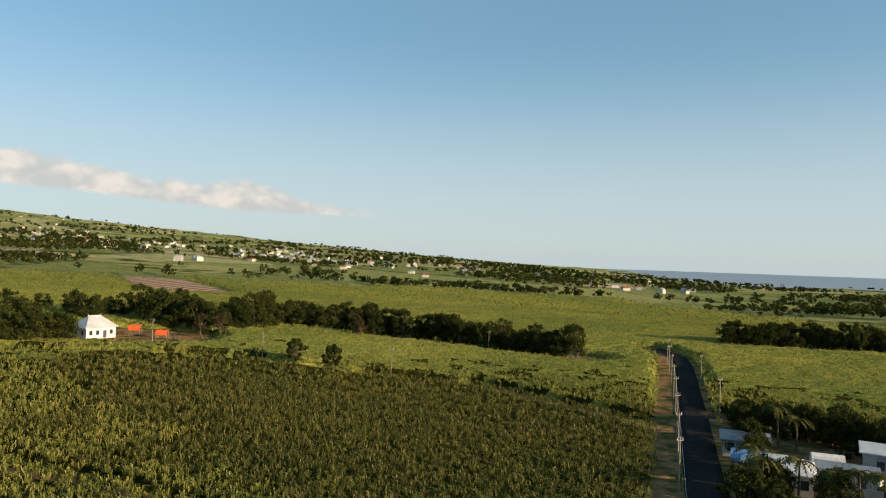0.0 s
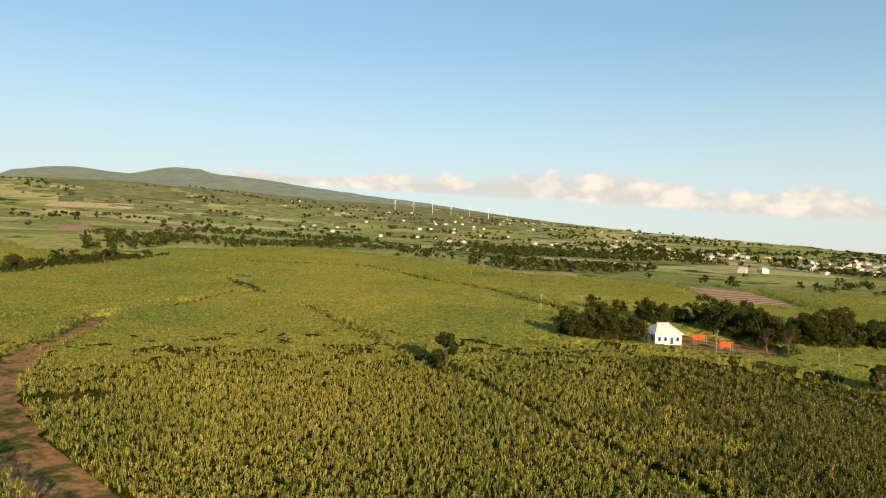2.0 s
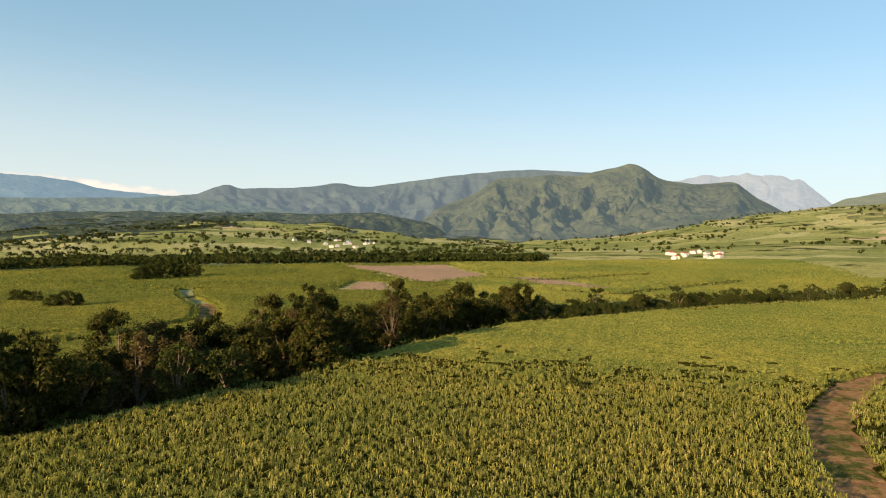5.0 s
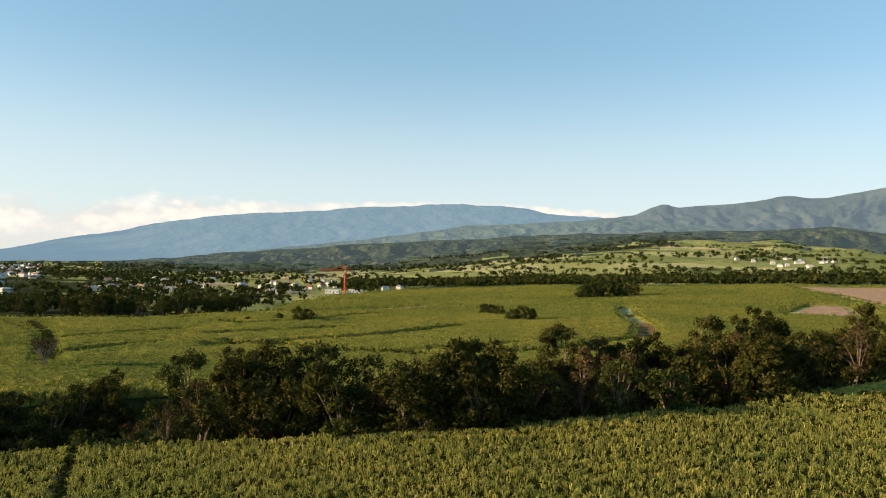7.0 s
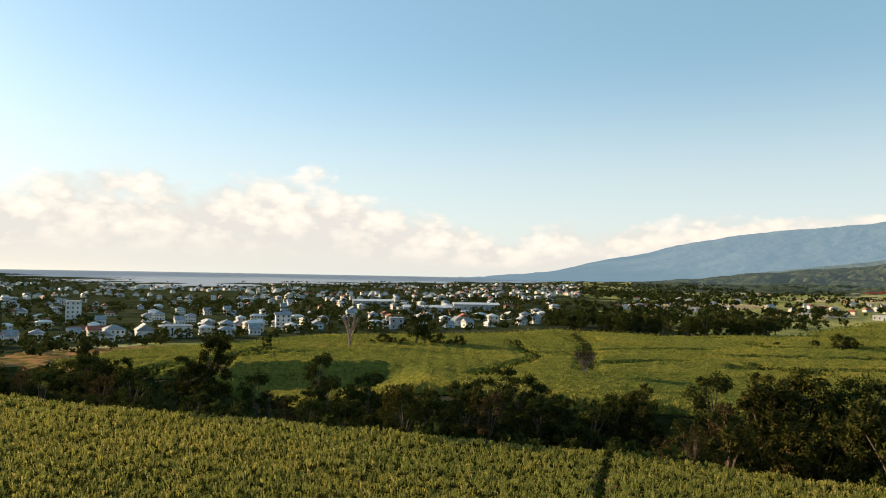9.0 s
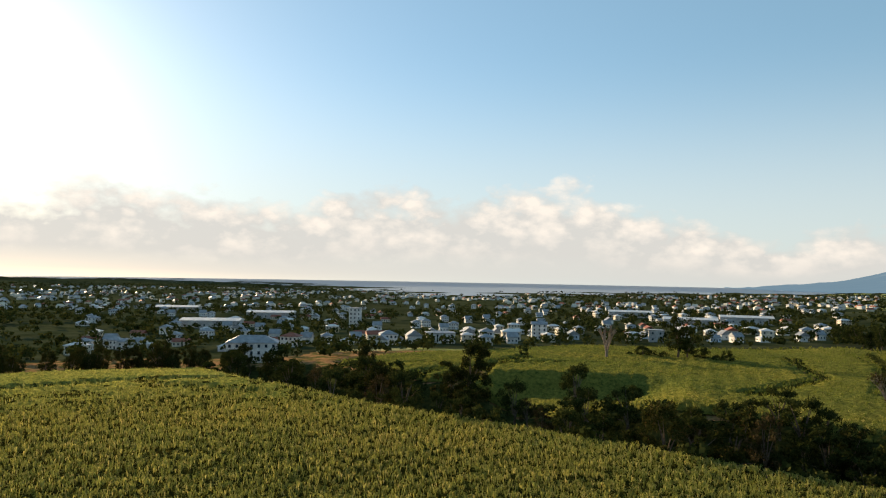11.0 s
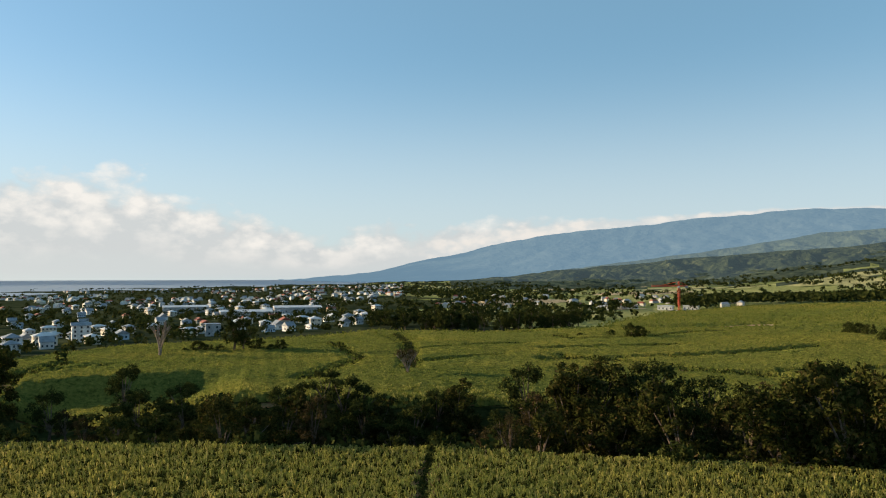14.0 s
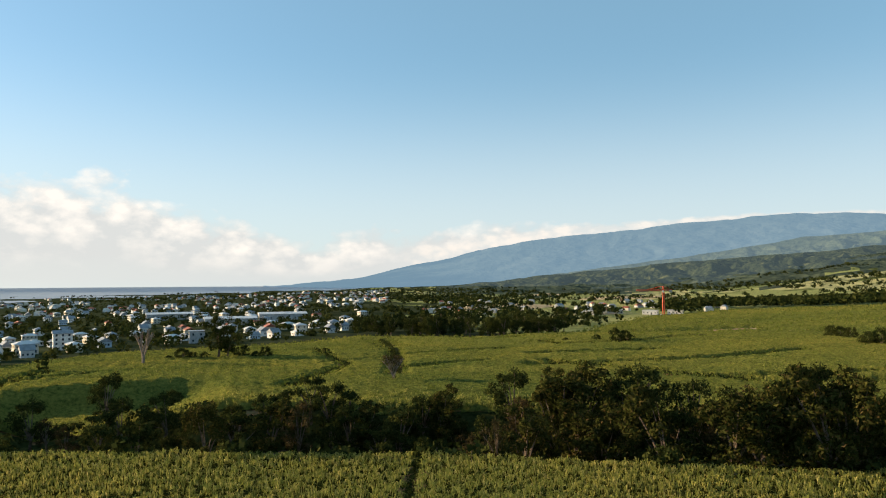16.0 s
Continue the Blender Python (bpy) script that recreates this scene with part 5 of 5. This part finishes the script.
# ---- hamlet by the lane ----
settle(make_house("house", "bungalow with large white sheet-metal roof", "", 8.4, 7, 2.8, 1.5, M_WHITE, M_ROOFWHITE, True, 1, 4), *at(-26.2, 106), -25)
settle(make_house("annex", "small house wing with blue sheet roof", "", 4.5, 4, 2.5, 0.9, M_BLUEWALL, M_ROOFBLUE, False, 1, 2), *at(-24.4, 110), -25)
settle(make_house("house", "low house with weathered grey roof", "", 6.5, 5, 2.6, 1.0, M_GREYWALL, M_ROOFGREY, False, 1, 3), *at(-23.9, 121), -20)
settle(make_house("workshop", "open-fronted workshop with long pale roof", "", 13, 7, 3.4, 0.6, M_GREYWALL, M_ROOFWHITE, False, 1, 3, category="workshop"), *at(-34.6, 122), -30)
settle(make_house("shed", "low grey shed with sheet roof", "", 7, 4, 2.3, 0.6, M_GREYWALL, M_ROOFGREY, False, 1, 2, category="shed"), *at(-30.6, 112), -28)
e_ = thing("water_tank", "white cylindrical water tank lying on blocks", "tank")
bm_ = bmesh.new()
tube(bm_, (-2.2, 0, 1.6), (2.2, 0, 1.6), 1.1, 1.1, 16)
part("body", bm_, M_WHITE, e_)
for x in (-1.4, 1.4):
    bm_ = bmesh.new()
    box(bm_, x - 0.2, -0.8, -0.4, x + 0.2, 0.8, 0.7)
    part("support", bm_, M_CONCRETE, e_)
settle(e_, *at(-29.4, 117), -20)


def make_car(paint, label):
    e = thing("parked_car", label, "car")
    bm = bmesh.new()
    box(bm, -2.1, -0.85, 0.3, 2.1, 0.85, 0.95, 0.12)
    part("body", bm, paint, e)
    bm = bmesh.new()
    box(bm, -1.3, -0.75, 0.93, 1.0, 0.75, 1.5, 0.18)
    part("cabin", bm, M_GLASS, e)
    for x in (-1.3, 1.3):
        for y in (-0.85, 0.85):
            bm = bmesh.new()
            tube(bm, (x, y - 0.1, 0.33), (x, y + 0.1, 0.33), 0.33, 0.33, 12)
            part("wheel", bm, M_DARKMETAL, e)
    return e


settle(make_car(M_WHITE, "white van parked by the workshop"), *at(-32.3, 113), 40)
for k in range(9):
    bm_ = bmesh.new()
    box(bm_, -2.0, -0.1, -0.4, 2.0, 0.1, 1.6, 0.02)
    e_ = thing("garden_wall", "pale rendered garden wall panel", "wall", "garden wall panels")
    part("panel", bm_, M_CREAM, e_)
    bm_ = bmesh.new()
    box(bm_, -2.05, -0.16, 1.6, 2.05, 0.16, 1.72)
    part("coping", bm_, M_CONCRETE, e_)
    settle(e_, *at(-28.2 - 1.05 * k * 2, 106 - 0.6 * k), -28 - 2 * k)
PALM = make_palm(6.5, 900)
for az, d, s in ((-26.2, 128, 1), (-27.4, 127, 0.9), (-23.6, 140, 0.8), (-27.6, 99, 0.8), (-24.6, 104, 0.9), (-30, 97, 0.9), (-31.5, 99, 0.8), (-25.3, 96, 0.8), (-33, 96, 0.9)):
    plant(PALM, *at(az, d), s, az * 60)
for k in range(46):
    az, d = -23.0 - 18 * rnd.random(), 88 + 62 * rnd.random()
    if any(abs(az - a) * d / 57 < 6 and abs(d - b) < 7 for a, b in ((-26.6, 108), (-24.6, 114), (-24.1, 124), (-33.5, 124), (-30.6, 112), (-29.4, 117), (-32.3, 113))):
        continue
    plant(rnd.choice(BROAD + SHRUB), *at(az, d), 0.35 + 0.3 * rnd.random() if d < 135 else 0.6, az * 70)
for k in range(22):
    x, y = 31.0 + 21 * k / 22, 72 + 66 * k / 22
    plant(rnd.choice(BROAD + SHRUB), x + 5.5 + rnd.random() * 1.5, y - 1.8, 0.4 + 0.15 * rnd.random(), k * 40)
for k in range(16):
    plant(rnd.choice(BROAD), *at(-24 - 0.85 * k, 138 - 0.8 * k + 3 * rnd.random()), 0.5 + 0.15 * rnd.random(), k * 50)


# ---- poles, crane, turbines ----
def make_pole(h, arms=True, lamp=False):
    e = thing("street_lamp" if lamp else "utility_pole", "slim pale wayside lamp post" if lamp else "tall pale wooden utility pole", "pole", "poles along the lane")
    bm = bmesh.new()
    tube(bm, (0, 0, -0.8), (0, 0, h), 0.13, 0.08, 8)
    part("shaft", bm, M_POLE, e)
    bm = bmesh.new()
    if lamp:
        tube(bm, (0, 0, h - 0.1), (1.6, 0, h + 0.5), 0.06, 0.05)
        part("arm", bm, M_CONCRETE, e)
        bm = bmesh.new()
        box(bm, 1.4, -0.15, h + 0.42, 2.1, 0.15, h + 0.58, 0.04)
        part("lamp_head", bm, M_CONCRETE, e)
    else:
        box(bm, -0.55, -0.05, h - 0.6, 0.55, 0.05, h - 0.5)
        part("crossarm", bm, M_POLE, e)
        for x in (-0.45, 0.45):
            bm = bmesh.new()
            tube(bm, (x, 0, h - 0.5), (x, 0, h - 0.2), 0.05, 0.04)
            part("insulator", bm, M_WHITE, e)
    return e


POLE = make_pole(7.5)
for d in (96, 112, 128, 146, 164, 182, 202, 218):
    x, y = at(np.interp(d, (96, 146, 217), (-19.3, -18.9, -18.2)), d)
    settle(POLE, x, y, 20)
for az, d in ((-22.1, 150), (-20.7, 185), (14.4, 172), (22.6, 186), (4.0, 164), (33, 255), (36.2, 250), (42, 420), (-4, 215), (150.5, 700)):
    settle(POLE, *at(az, d), az * 7)


def make_crane():
    e = thing("tower_crane", "red lattice tower crane over a building site", "crane")

    def lattice(name, a, b, half, bays):
        bm = bmesh.new()
        a, b = Vector(a), Vector(b)
        q = (b - a).to_track_quat('Z', 'Y')
        c = [q @ Vector((sx * half, sy * half, 0)) for sx, sy in ((-1, -1), (1, -1), (1, 1), (-1, 1))]
        for k in range(4):
            tube(bm, a + c[k], b + c[k], 0.2, 0.2, 4)
        for n in range(bays):
            p0, p1 = a.lerp(b, n / bays), a.lerp(b, (n + 1) / bays)
            for k in range(4):
                tube(bm, p0 + c[k], p1 + c[(k + 1) % 4], 0.13, 0.13, 4)
        part(name, bm, M_CRANE, e)

    lattice("mast", (0, 0, 0), (0, 0, 24), 0.8, 12)
    lattice("jib", (0, 0, 24.6), (-25, 0, 24.6), 0.6, 13)
    lattice("counter_jib", (0, 0, 24.6), (8, 0, 24.6), 0.6, 4)
    lattice("tower_head", (0, 0, 24.6), (0, 0, 29), 0.45, 3)
    bm = bmesh.new()
    tube(bm, (0, 0, 29), (-16, 0, 25), 0.18, 0.18, 4)
    tube(bm, (0, 0, 29), (7.5, 0, 25), 0.18, 0.18, 4)
    part("tie_bar", bm, M_CRANE, e)
    bm = bmesh.new()
    box(bm, 5.5, -0.9, 22.6, 8, 0.9, 25, 0.05)
    part("counterweight", bm, M_CONCRETE, e)
    bm = bmesh.new()
    box(bm, -1.3, -2.2, 22.6, 0.4, -0.8, 24.6, 0.08)
    part("cab", bm, M_WHITE, e)
    bm = bmesh.new()
    box(bm, -2.6, -2.6, -1, 2.6, 2.6, 0.5)
    part("footing", bm, M_CONCRETE, e)
    return e


site_crane = settle(make_crane(), *at(149.8, 690), 158)
site_crane.scale = (1.0, 1.0, 0.95)
for az, d in ((150.8, 700), (148.9, 705), (153.5, 720), (155.5, 700)):
    settle(make_house("site_building", "unfinished white building beside the crane", "buildings on the site", 14, 8, 4.0, 0.5, M_WHITE, M_ROOFWHITE, True, 1, 4, category="building"), *at(az, d), 140)


def make_turbine():
    e = thing("wind_turbine", "slim white two-bladed wind turbine", "wind turbine", "turbines on the ridge")
    bm = bmesh.new()
    tube(bm, (0, 0, -4), (0, 0, 34), 0.9, 0.5, 8)
    part("tower", bm, M_WHITE, e)
    bm = bmesh.new()
    box(bm, -1.2, -2.5, 35.5, 1.2, 2.5, 38)
    part("nacelle", bm, M_WHITE, e)
    for k in range(2):
        bm = bmesh.new()
        a = radians(25 + 180 * k)
        tube(bm, (0, -2.8, 37), (math.sin(a) * 13, -2.8, 37 + math.cos(a) * 13), 0.7, 0.2, 5)
        part("blade", bm, M_WHITE, e)
    return e


TURBINE = make_turbine()
for k in range(7):
    x, y = at(48.5 - 1.55 * k, 2780)
    settle(TURBINE, x, y, 40)
